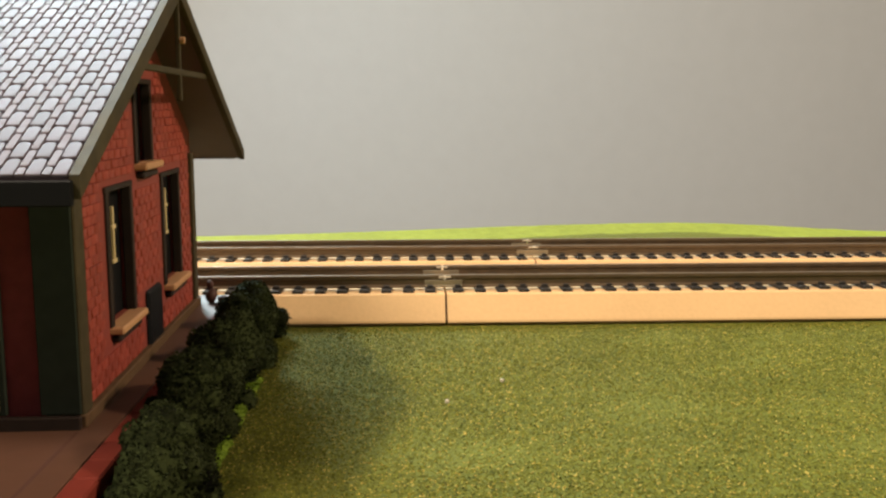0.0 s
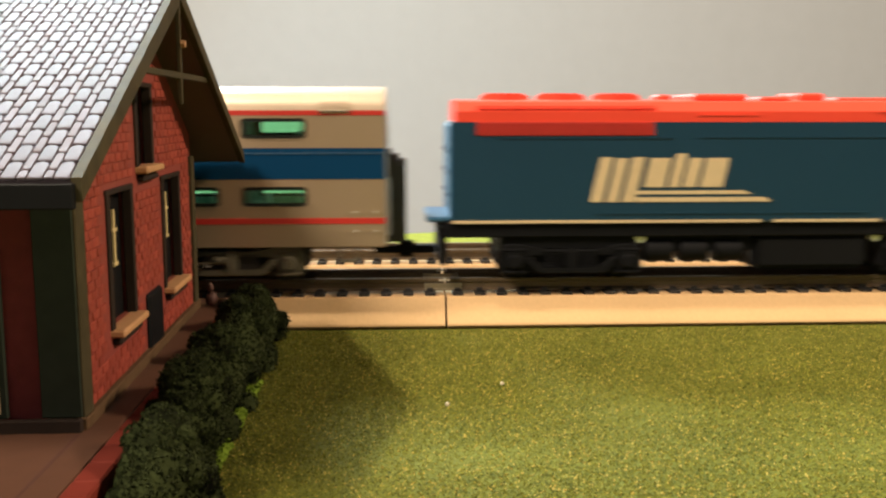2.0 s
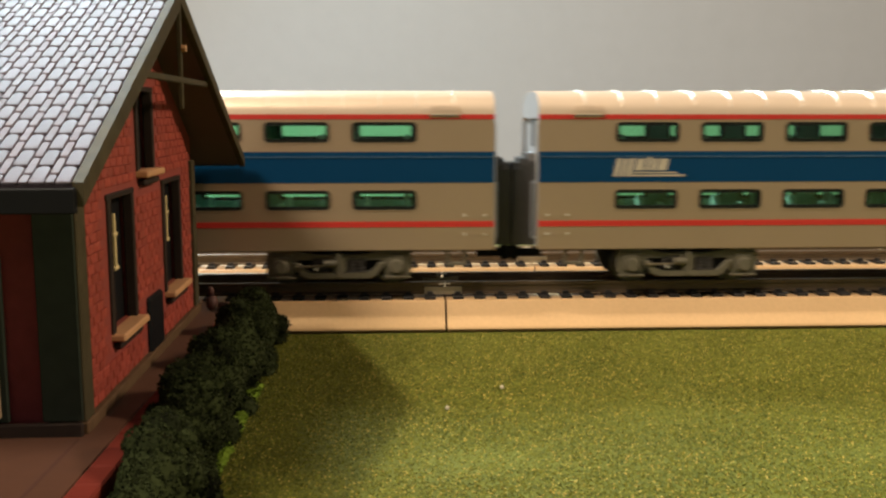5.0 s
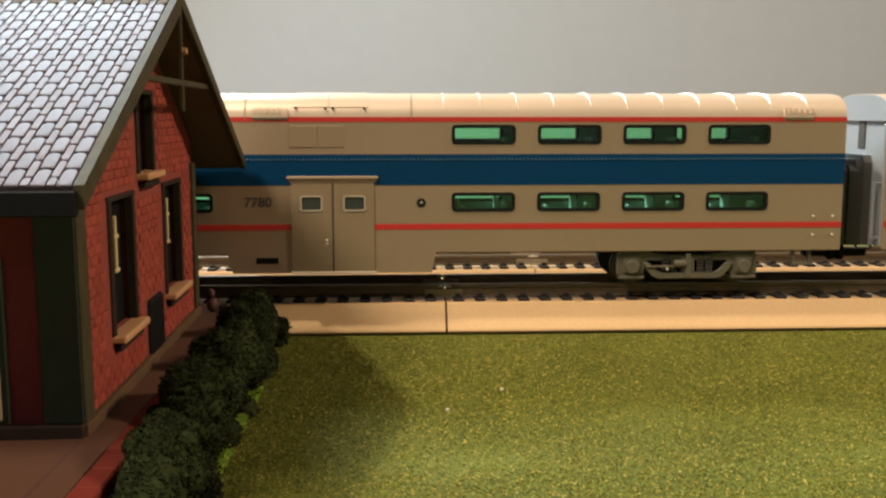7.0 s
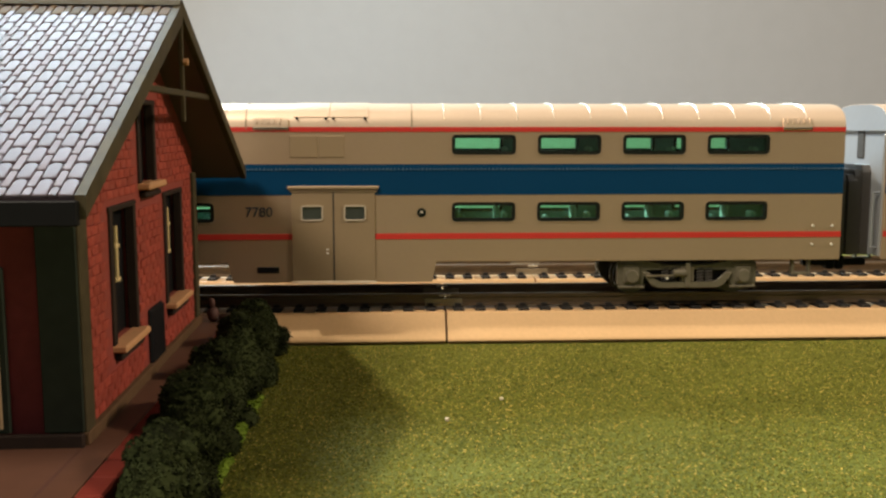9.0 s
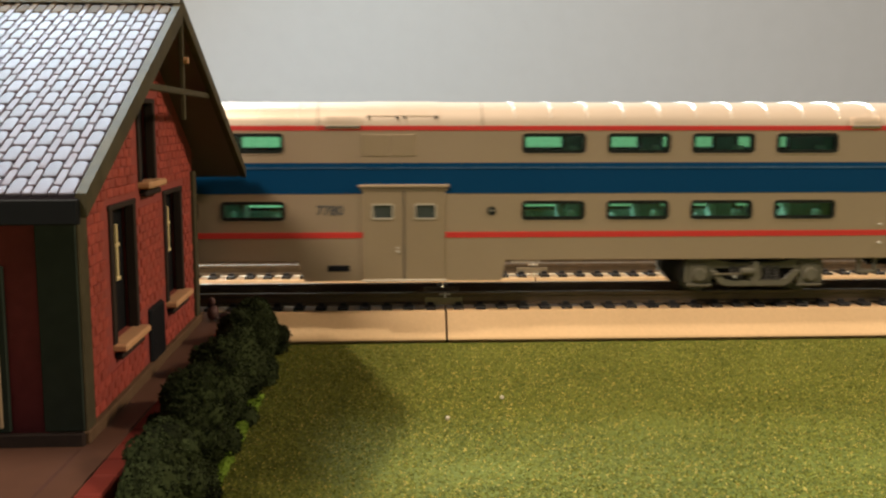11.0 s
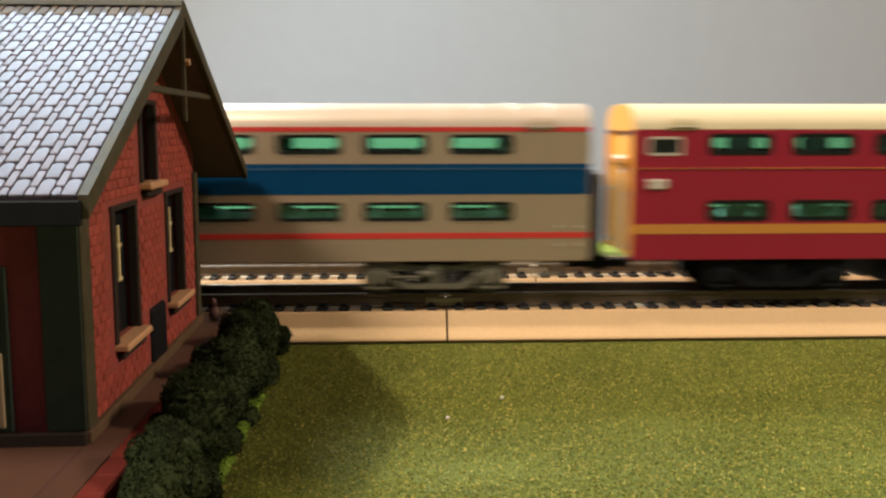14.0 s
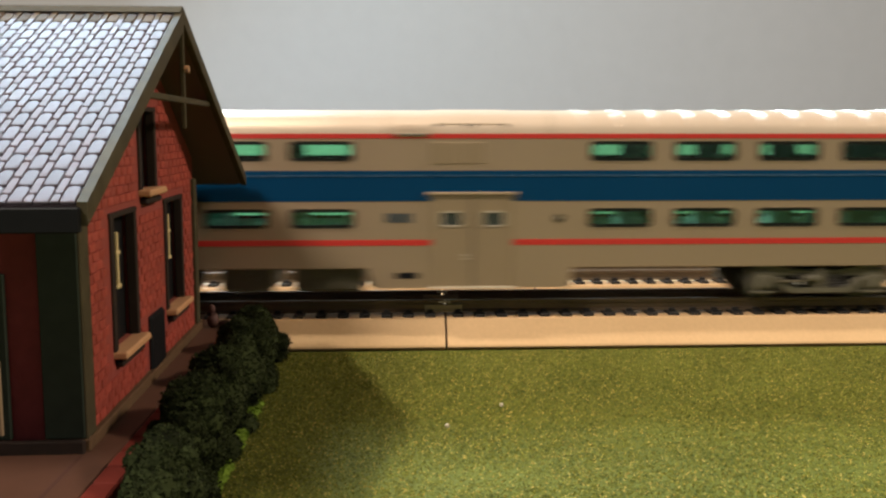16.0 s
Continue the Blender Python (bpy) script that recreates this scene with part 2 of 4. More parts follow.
def sheet(xs, zs, y, holes, r, depth):
    """An upright panel with rounded openings, of the given depth. xs, zs: its extent; holes: (x0, x1, z0, z1)."""
    bm = bmesh.new()
    cx = sorted({*xs, *(h[0] for h in holes), *(h[1] for h in holes)})
    cz = sorted({*zs, *(h[2] for h in holes), *(h[3] for h in holes)})
    for a, b in zip(cx, cx[1:]):
        for c, d in zip(cz, cz[1:]):
            q = [bm.verts.new((u, y, v)) for u, v in ((b, d), (a, d), (a, c), (b, c))]
            if any(h[0] <= a and b <= h[1] and h[2] <= c and d <= h[3] for h in holes):
                arcs = [[bm.verts.new((u, y, v)) for u, v in arc] for arc in rounded(a, b, c, d, r)]
                for k in range(4):
                    for p0, p1 in zip(arcs[k], arcs[k][1:]):
                        if (p0.co - q[k].co).length > 1e-4 and (p1.co - q[k].co).length > 1e-4:
                            bm.faces.new((q[k], p0, p1))
            else:
                bm.faces.new(q)
    bmesh.ops.remove_doubles(bm, verts=bm.verts, dist=1e-4)
    bmesh.ops.recalc_face_normals(bm, faces=bm.faces)
    f = bm.faces[:]
    got = bmesh.ops.extrude_face_region(bm, geom=f)
    bmesh.ops.translate(bm, verts=[v for v in got["geom"] if isinstance(v, bmesh.types.BMVert)], vec=(0, depth, 0))
    return bm


def ring(x0, x1, z0, z1, r, w, y0, y1):
    """A rounded window rim, w wide, from y0 to y1."""
    bm = bmesh.new()
    o = [p for arc in rounded(x0, x1, z0, z1, r) for p in arc]
    i = [p for arc in rounded(x0 + w, x1 - w, z0 + w, z1 - w, max(r - w, 0.1)) for p in arc]
    loops = [[bm.verts.new((u, y, v)) for u, v in pts] for pts, y in ((o, y0), (o, y1), (i, y1), (i, y0))]
    for k in range(4):
        a, b = loops[k], loops[(k + 1) % 4]
        for j in range(len(o)):
            jj = (j + 1) % len(o)
            bm.faces.new((a[j], a[jj], b[jj], b[j]))
    return bm


def pane(x0, x1, z0, z1, r, y0, y1):
    return prism(bmesh.new(), [p for arc in rounded(x0, x1, z0, z1, r) for p in arc], "y", y0, y1)


def lettering(name, text, height, x, y, z, material, parent, label=""):
    """Characters in the built-in font, upright on a side that faces -y, as a thin mesh."""
    cu = bpy.data.curves.new(name, "FONT")
    cu.body, cu.size, cu.extrude = text, height * 1.4 * MM, 0.02 * MM
    cu.align_x, cu.align_y = "CENTER", "CENTER"
    tmp = new("tmp_text", cu)
    me = bpy.data.meshes.new_from_object(tmp.evaluated_get(bpy.context.evaluated_depsgraph_get()))
    bpy.data.objects.remove(tmp)
    me.transform(pose(x * MM, y * MM, z * MM, 90))
    me.materials.clear(), me.materials.append(material)
    ob = new(name, me)
    ob.parent = parent
    return tagged(ob, label)


def crumbs(name, pts, size, material, parent=None, flat=0.6):
    """Many small faceted crumbs in one mesh: four-sided tips with random turn and size."""
    rng = np.random.default_rng(len(pts))
    n = len(pts)
    base = np.array([(1, 0, -0.3), (-0.5, 0.87, -0.3), (-0.5, -0.87, -0.3), (0.1, 0.1, 1.0)])
    q = rng.normal(size=(n, 4))
    q /= np.linalg.norm(q, axis=1)[:, None]
    w, x, y, z = q.T
    R = np.stack([1 - 2 * (y * y + z * z), 2 * (x * y - z * w), 2 * (x * z + y * w), 2 * (x * y + z * w), 1 - 2 * (x * x + z * z), 2 * (y * z - x * w),
                  2 * (x * z - y * w), 2 * (y * z + x * w), 1 - 2 * (x * x + y * y)], 1).reshape(n, 3, 3)
    s = size * rng.uniform(0.55, 1.35, n)
    v = np.einsum("nij,kj->nki", R, base) * s[:, None, None]
    v[:, :, 2] *= flat
    v = (v + np.asarray(pts)[:, None, :]).reshape(-1, 3) * MM
    f = (np.array([(0, 2, 1), (0, 1, 3), (1, 2, 3), (2, 0, 3)])[None] + 4 * np.arange(n)[:, None, None]).reshape(-1, 3)
    me = bpy.data.meshes.new(name)
    me.from_pydata(v.tolist(), [], f.tolist())
    me.materials.append(material)
    ob = new(name, me)
    ob.parent = parent
    return ob


# ---- the room ----
def room():
    for name, b, mat in (
        ("wall_north", (-2200, 2200, 1400, 1450, -760, 1700), M_WALL),
        ("wall_south", (-2200, 2200, -1850, -1800, -760, 1700), M_ROOM),
        ("wall_west", (-2250, -2200, -1850, 1450, -760, 1700), M_ROOM),
        ("wall_east", (2200, 2250, -1850, 1450, -760, 1700), M_ROOM),
        ("ceiling", (-2250, 2250, -1850, 1450, 1700, 1740), M_CEIL),
        ("floor", (-2250, 2250, -1850, 1450, -800, -760), M_FLOOR),
    ):
        tagged(part(name, box(*b), mat), {"wall_north": "plain grey painted wall behind the layout"}.get(name, ""), kind="structure")


room()

# ---- ground ----
EDGE = 252


def ground():
    bm = bmesh.new()
    n, m = 270, 60
    grid = {}
    for i in range(n + 1):
        for j in range(m + 1):
            x, y = -1350 + 2700 * i / n, -160 + (EDGE + 160) * j / m
            h = 0.0
            if y > 205:
                k = min((y - 205) / 40, 1)
                h = 3.6 * k * math.exp(-((x - 72) / (88 if x < 72 else 46)) ** 2)
            grid[i, j] = bm.verts.new((x, y, h + 0.12 * noise.noise((x * 0.08, y * 0.08, 0))))
    for i in range(n):
        for j in range(m):
            bm.faces.new((grid[i, j], grid[i + 1, j], grid[i + 1, j + 1], grid[i, j + 1]))
    f = bm.faces[:]
    got = bmesh.ops.extrude_face_region(bm, geom=f)
    bmesh.ops.translate(bm, verts=[v for v in got["geom"] if isinstance(v, bmesh.types.BMVert)], vec=(0, 0, -8))
    g = part("ground", bm, M_TURF, smooth=True)
    tagged(g, "olive-green foam turf mat on the layout board", kind="structure")
    rng = np.random.default_rng(4)
    pts = np.column_stack([rng.uniform(-19, 78, 150000), rng.uniform(70, 150.9, 150000), rng.uniform(0.0, 0.10, 150000)])
    keep = np.abs(pts[:, 0] - 4) < 0.60 * pts[:, 1]
    t = crumbs("turf", pts[keep], 0.145, M_CRUMB, None, 0.6)
    tagged(t, "loose yellow-green foam turf crumbs on the mat", "grass", kind="stuff")
    bm = bmesh.new()
    x = np.linspace(-60, 175, 60)
    top = [bm.verts.new((u, 249, 1.3 + 3.3 * math.exp(-((u - 72) / (88 if u < 72 else 46)) ** 2) + 0.12 * noise.noise((u * 0.3, 0, 0)))) for u in x]
    bot = [bm.verts.new((u, 222, 0.1)) for u in x]
    back = [bm.verts.new((u, 252, -6)) for u in x]
    for a, b in ((bot, top), (top, back)):
        for k in range(len(x) - 1):
            bm.faces.new((a[k], a[k + 1], b[k + 1], b[k]))
    tagged(part("grassy_mound", bm, M_HILL, smooth=True), "low bright green grassy mound behind the tracks", "mound", kind="structure")
    bits = bmesh.new()
    for px, py in ((13, 119), (5.6, 110.6)):
        bmesh.ops.create_icosphere(bits, subdivisions=1, radius=0.28, matrix=Matrix.Translation((px, py, 0.35)))
    tagged(part("white_specks", bits, M_RIM), "tiny white specks lying on the turf", "debris", kind="stuff")


ground()


def layout_table():
    t = thing("layout_table", "plain wooden table that carries the model layout", "table")
    place(t, 0, 0, 0)
    part("tabletop", box(-1360, 1360, -175, EDGE + 8, -32, -9, 2), M_FLOOR, t)
    for x in (-1300, 0, 1300):
        for y in (-140, 215):
            part("leg", box(x - 22, x + 22, y - 22, y + 22, -760, -32, 3), M_FLOOR, t)


layout_table()

# ---- tracks ----
TRACK_Y, FAR_Y, RAIL_TOP = 161.8, 194.6, 7.4
tie_mesh = None


def track_section(x0, x1, y, label):
    global tie_mesh
    t = thing("track_section", label, "railway track", group="track sections")
    place(t, x0, y, 0)
    n = x1 - x0 - 0.35
    bm = bmesh.new()
    prism(bm, [(-10.6, 0.62), (-9.9, 0.55), (-9.7, 0), (9.7, 0), (9.9, 0.55), (10.6, 0.62), (10.5, 0.95), (8.35, 4.75), (8.0, 4.92), (-8.0, 4.92), (-8.35, 4.75), (-10.5, 0.95)], "x", 0, n)
    part("roadbed", bm, M_BED, t, "smooth tan moulded plastic roadbed")
    for s in (-1, 1):
        bm = bmesh.new()
        c = 4.85 * s
        prism(bm, [(c - 0.75, 5.4), (c + 0.75, 5.4), (c + 0.72, 5.6), (c + 0.22, 5.85), (c + 0.2, 6.7), (c + 0.45, 6.85), (c + 0.45, 7.32), (c + 0.36, 7.4),
                   (c - 0.36, 7.4), (c - 0.45, 7.32), (c - 0.45, 6.85), (c - 0.2, 6.7), (c - 0.22, 5.85), (c - 0.72, 5.6)], "x", 0, n)
        part("rail", bm, M_RAIL, t)
        bm = bmesh.new()
        bx(bm, n - 3.2, n + 3.0, c - 0.95, c + 0.95, 5.42, 5.75, 0.08)
        bx(bm, n - 3.2, n + 3.0, c - 0.42 - 0.2, c - 0.22, 5.7, 6.6, 0.05)
        part("rail_joiner", bm, M_JOINER, t, "bright metal rail joiner")
        bm = box(n - 0.9, n + 1.1, c - 0.55, c + 0.55, 6.9, 7.25, 0.08)
        part("rail_gap_insulator", bm, M_RIM, t)
    if tie_mesh is None:
        bm = bmesh.new()
        bx(bm, -0.85, 0.85, -7.7, 7.7, 4.7, 5.42, 0.12)
        for s in (-1, 1):
            for q in (-1, 1):
                bx(bm, -0.5, 0.5, s * 4.85 + q * 0.95 - 0.28, s * 4.85 + q * 0.95 + 0.28, 5.35, 5.9, 0.1)
        first = part("tie", bm, M_TIE, t, "black plastic tie")
        tie_mesh = first.data
        first.location.x = 1.9 * MM
        k = 1
    else:
        k = 0
    while 1.9 + 3.58 * k < n:
        o = new("tie", tie_mesh)
        o.parent, o.location.x = t, (1.9 + 3.58 * k) * MM
        k += 1
    return t


JOINT, FAR_JOINT = 7.75, 27.0
for joint, y, label in ((JOINT, TRACK_Y, "straight model track on tan roadbed, nearer line"), (FAR_JOINT, FAR_Y, "straight model track on tan roadbed, farther line")):
    section = track_section(joint - 248, joint, y, label)
    for k in range(-4, 5):
        if k:
            copy_thing(section, pose((joint - 248 + 248 * k) * MM, y * MM, 0))
tagged(part("track_strip", box(-1230, 1250, TRACK_Y + 9.5, FAR_Y - 9.5, 0.2, 4.3, 0.2), M_BED), "flat tan strip between the two tracks", "roadbed filler", kind="structure")

# ---- the gallery cars ----
HALF, SIDE = 81.9, 9.9
WIN_X = [18.65 + 13.6 * k for k in range(4)]
WIN_W = 10.25


def windows_of(z0, z1):
    return [(s * (x + WIN_W / 2) - WIN_W / 2, s * (x + WIN_W / 2) + WIN_W / 2, z0, z1) for s in (-1, 1) for x in WIN_X]


def bogie(parent, x, mat):
    """A four-wheeled truck with its side frames, springs, boxes, wheels."""
    t = new("truck")
    t.parent = parent
    t.matrix_basis = pose(x * MM, 0, 0)
    dark = mat is M_BLACK
    for s in (-1, 1):
        def across(u, v):
            return sorted((s * u, s * v))
        # cast frame: arched top beam between two pedestals
        half = [(11.5, 12.6), (11.0, 13.25), (9.6, 13.45), (7.4, 13.3), (5.2, 12.75), (3.4, 12.55)]
        under = [(-6.6, 11.8), (-7.0, 11.2), (-7.2, 9.3), (-7.6, 8.95), (-11.0, 8.95), (-11.5, 9.4)]
        top = half + [(-u, v) for u, v in half[::-1]]
        bm = prism(bmesh.new(), top + under[::-1] + [(-u, v) for u, v in under], "y", *across(8.0, 8.8))
        bmesh.ops.bevel(bm, geom=bm.edges[:], offset=0.12, segments=1, affect="EDGES")
        f = part("side_frame", bm, mat, t)
        # Black sheet added behind the frame for the shade in its openings.
        part("opening_shade", box(-7.3, 7.3, *across(7.5, 7.9), 9.2, 12.6), M_BLACK, f)
        out = [(-7.3, 11.3), (-6.7, 10.2), (-5.9, 9.2), (-4.9, 8.75), (4.9, 8.75), (5.9, 9.2), (6.7, 10.2), (7.3, 11.3)]
        inn = [(6.3, 11.3), (5.8, 10.5), (5.1, 9.9), (4.3, 9.6), (-4.3, 9.6), (-5.1, 9.9), (-5.8, 10.5), (-6.3, 11.3)]
        bm = prism(bmesh.new(), out + inn, "y", *across(8.5, 9.35))
        bmesh.ops.bevel(bm, geom=bm.edges[:], offset=0.1, segments=1, affect="EDGES")
        part("equaliser_bar", bm, mat, f)
        bm = bmesh.new()
        for q in (-3.6, -2.2, 2.2, 3.6):
            for k in range(5):
                rod(bm, (q - 0.55, s * 8.75, 9.75 + 0.5 * k), (q + 0.55, s * 8.75, 9.95 + 0.5 * k), 0.2, 6)
        part("spring_pack", bm, M_BLACK if dark else M_RUBBER, f)
        bm = bmesh.new()
        bx(bm, -1.1, 1.1, *across(8.0, 9.2), 9.7, 12.3, 0.2)
        bx(bm, -0.45, 0.45, *across(9.1, 9.5), 9.0, 12.9, 0.12)
        part("bolster_end", bm, mat, f)
        part("spring_cap", box(-4.6, 4.6, *across(8.2, 9.0), 12.1, 12.5, 0.1), mat, f)
        for q in (-9.2, 9.2):
            bm = bmesh.new()
            bx(bm, q - 1.55, q + 1.55, *across(8.7, 9.3), 9.5, 12.5, 0.3, 2)
            rod(bm, (q, s * 9.25, 10.7), (q, s * 9.75, 10.7), 1.15, 16, 0.95)
            bx(bm, q - 1.9, q + 1.9, *across(8.6, 9.15), 12.3, 12.75, 0.12)
            part("axle_box", bm, mat, f)
            part("pedestal_tie", box(q - 2.1, q + 2.1, *across(8.5, 9.2), 8.7, 9.1, 0.1), mat, f)
        if not dark:
            bm = rod(bmesh.new(), (-6.9, s * 9.5, 10.75), (-1.6, s * 9.5, 10.85), 0.16, 6)
            part("brake_rod", bm, M_JOINER, f, "bare metal brake rod")
            part("brake_cylinder", rod(bmesh.new(), (-2.4, s * 9.3, 11.2), (-0.4, s * 9.3, 11.2), 0.6, 10), mat, f)
            part("rod_pin", rod(bmesh.new(), (-3.5, s * 9.4, 10.4), (-3.5, s * 9.8, 10.4), 0.24, 8), M_STEEL, f)
    for q in (-8.5, 8.5):
        for s in (-1, 1):
            bm = bmesh.new()
            rod(bm, (q, s * 4.45, 10.4), (q, s * 4.75, 10.4), 3.35, 28)
            rod(bm, (q, s * 4.7, 10.4), (q, s * 6.0, 10.4), 3.0, 28, 2.95)
            rod(bm, (q, s * 5.9, 10.4), (q, s * 6.3, 10.4), 1.4, 14)
            part("wheel", bm, M_WHEEL if mat is not M_BLACK else M_BLACK, t, smooth=True)
        part("axle", rod(bmesh.new(), (q, -8.2, 10.4), (q, 8.2, 10.4), 0.5, 8), M_BLACK, t)
    part("bolster", box(-3, 3, -8, 8, 10.5, 13.4, 0.3), M_BLACK, t)
    return t


def roof_curve():
    """The roof's outline from eave to eave, (y, z)."""
    out = []
    for k in range(0, 37):
        a = radians(180 * k / 36)
        c, s = math.cos(a), math.sin(a)
        out.append((SIDE * math.copysign(abs(c) ** 0.62, c), 34.2 + 4.35 * abs(s) ** 0.72))
    return out


def skin_patch(curve, x0, x1, k0, k1, off):
    """A raised plate that follows the roof between two of its outline's points."""
    bm = bmesh.new()
    pts = curve[int(k0):int(k1) + 1]
    lo, hi = [(u * 0.99, v - 0.1) for u, v in pts], [(u * (1 + off / 12), v + off * 0.8) for u, v in pts]
    for a, b in zip(range(len(pts)), range(1, len(pts))):
        q = [[bm.verts.new((x, *src[k])) for x in (x0, x1) for k in (a, b)] for src in (lo, hi)]
        (l0, l1, l2, l3), (h0, h1, h2, h3) = q
        for f in ((h0, h1, h3, h2), (l0, l1, h1, h0), (l2, h2, h3, l3)):
            bm.faces.new(f)
        if a == 0:
            bm.faces.new((l0, h0, h2, l2))
        if b == len(pts) - 1:
            bm.faces.new((l1, l3, h3, h1))
    bmesh.ops.remove_doubles(bm, verts=bm.verts, dist=1e-4)
    return bm


def gallery_car(name, label, skin, roofmat, truckmat, stripe, rim, ribs, group):
    car = thing(name, label, "passenger car", group=group)
    up, low = windows_of(30.35, 33.6), windows_of(19.75, 22.95)
    for s in (-1, 1):
        y = s * SIDE
        ins = -s * 0.8
        bm = sheet((-HALF, HALF), (13.7, 34.35), y, up + low, 0.75, ins)
        part("side_panel", bm, skin, car)
        o0, o1 = sorted((y + s * 0.08, y - s * 0.3))
        i0, i1 = sorted((y - s * 0.35, y - s * 0.75))
        for x0, x1, z0, z1 in up + low:
            w = part("window", ring(x0 - 0.1, x1 + 0.1, z0 - 0.1, z1 + 0.1, 0.82, 0.14, o0, o1), rim if rim is M_GASKET else skin, car)
            g0, g1 = sorted((y + s * 0.02, y - s * 0.85))
            part("gasket", ring(x0 + 0.05, x1 - 0.05, z0 + 0.05, z1 - 0.05, 0.75, 0.55, g0, g1), M_GASKET, w)
            p = part("pane", pane(x0 + 0.1, x1 - 0.1, z0 + 0.1, z1 - 0.1, 0.7, i0, i1), M_GREEN, w, "green tinted window glass")
            p.visible_shadow = False
        e = 0.05 * s
        # bands of paint
        if stripe == "blue":
            lines = [("blue_band", M_BLUE, -HALF, HALF, 24.1, 28.95), ("red_line", M_RED, -HALF, HALF, 34.0, 34.75),
                     ("red_line", M_RED, -HALF, -6.55, 17.05, 17.98), ("red_line", M_RED, 6.55, HALF, 17.05, 17.98)]
        else:
            lines = [("gold_band", M_GOLD, -HALF, -6.55, 17.6, 19.15), ("gold_band", M_GOLD, 6.55, HALF, 17.6, 19.15)]
        for nm, mat, x0, x1, z0, z1 in lines:
            a, b = sorted((y - s * 0.02, y + s * 0.06))
            part(nm, box(x0, x1, a, b, z0, z1), mat, car)
        a, b = sorted((y - s * 0.02, y + s * 0.16))
        part("belt_rivet_strip", box(-HALF, HALF, y - 0.09, y + 0.09, 28.05, 28.22), M_BLUE if stripe == "blue" else skin, car)
        part("inner_lining", sheet((-HALF + 1.6, HALF - 1.6), (14.2, 34.1), y - s * 0.86, up + low, 0.75, -s * 0.2), M_INNER, car)
        bm = bmesh.new()
        for k in range(int(HALF * 2 / 0.62)):
            u = -HALF + 0.5 + 0.62 * k
            bx(bm, u - 0.11, u + 0.11, *sorted((y, y + s * 0.2)), 28.04, 28.26)
        tagged(part("riveted_seam", bm, M_RIVET_GLINT if stripe == "blue" else M_GOLD, car, recalc=False), kind="stuff")
        part("sill_rail", box(-HALF, HALF, min(y, y - s * 0.5), max(y, y - s * 0.5), 13.35, 13.75, 0.08), skin, car)
        # centre skirt and doors
        bm = prism(bmesh.new(), [(-16.9, 13.75), (16.3, 13.75), (15.6, 10.15), (-15.9, 10.15)], "y", *sorted((y + s * 0.02, y - s * 0.7)))
        part("centre_skirt", bm, skin, car)
        bm = bmesh.new()
        a, b = sorted((y - s * 0.1, y + s * 0.55))
        bx(bm, -7.15, 7.15, a, b, 25.0, 25.55, 0.12)
        bx(bm, -6.8, 6.8, *sorted((y - s * 0.1, y + s * 0.32)), 24.55, 25.02, 0.05)
        part("door_hood", bm, M_DOOR, car)
        for q in (-1, 1):
            x0, x1 = sorted((q * 0.12, q * 6.5))
            hx0, hx1 = sorted((q * 1.75, q * 5.0))
            bm = sheet((x0, x1), (10.35, 24.6), y + s * 0.22, [(hx0, hx1, 20.15, 22.4)], 0.4, -s * 0.3)
            d = part("door", bm, M_DOOR, car, "beige sliding door leaf")
            a, b = sorted((y + s * 0.36, y + s * 0.1))
            w = part("door_window", ring(hx0 - 0.12, hx1 + 0.12, 20.03, 22.52, 0.45, 0.22, a, b), rim if rim is not M_GASKET else M_RIM, d)
            part("pane", pane(hx0, hx1, 20.15, 22.4, 0.4, *sorted((y + s * 0.1, y - s * 0.05))), M_DOORGLASS, w, "dark door glass")
        part("door_seam", box(-0.11, 0.11, *sorted((y + s * 0.26, y - s * 0.1)), 10.3, 24.6), M_RUBBER, car)
        bm = bmesh.new()
        for zz in (14.9, 15.5):
            rod(bm, (-1.15, y + s * 0.2, zz), (-0.85, y + s * 0.5, zz), 0.11, 8)
        part("door_latch", bm, M_STEEL, car, "small bright door latch")
        part("door_sill", box(-6.7, 6.7, *sorted((y, y + s * 0.45)), 10.1, 10.4, 0.08), M_RIM if stripe == "blue" else M_DOOR, car)
        # louvre panels over the doors, end rivets, step hatch, round emblem
        if stripe == "blue":
            for x0, x1 in ((-6.65, -2.35), (-2.1, 1.85)):
                part("vent_panel", box(x0, x1, *sorted((y - s * 0.1, y + s * 0.1)), 30.0, 33.4, 0.06), M_DOOR, car)
            for q in (-1, 1):
                for xx in (77.2, 80.4):
                    for zz in (15.9, 18.9):
                        part("end_bolt", rod(bmesh.new(), (q * xx, y, zz), (q * xx, y + s * 0.3, zz), 0.2, 8), M_STEEL, car)
        if stripe != "blue":
            continue
        part("step_hatch", box(-12.2, -8.7, *sorted((y - s * 0.1, y + s * 0.08)), 11.7, 12.7, 0.05), M_BLACK, car, "dark rectangular hatch")
        em = part("emblem", rod(bmesh.new(), (13.9, y, 21.3), (13.9, y + s * 0.1, 21.3), 0.72, 20), M_GASKET, car, "round dark emblem")
        part("emblem_mark", box(13.75, 14.15, *sorted((y + s * 0.08, y + s * 0.14)), 21.2, 21.55, 0.03), M_RIM, em)
    # roof
    curve = roof_curve()
    bm = bmesh.new()
    prism(bm, curve + [(-SIDE + 0.6, 34.1), (SIDE - 0.6, 34.1)], "x", -HALF, HALF)
    ends = [e for e in bm.edges if abs(abs(e.verts[0].co.x) - HALF) < 1e-3 and abs(e.verts[0].co.x - e.verts[1].co.x) < 1e-3 and min(v.co.z for v in e.verts) > 34.5]
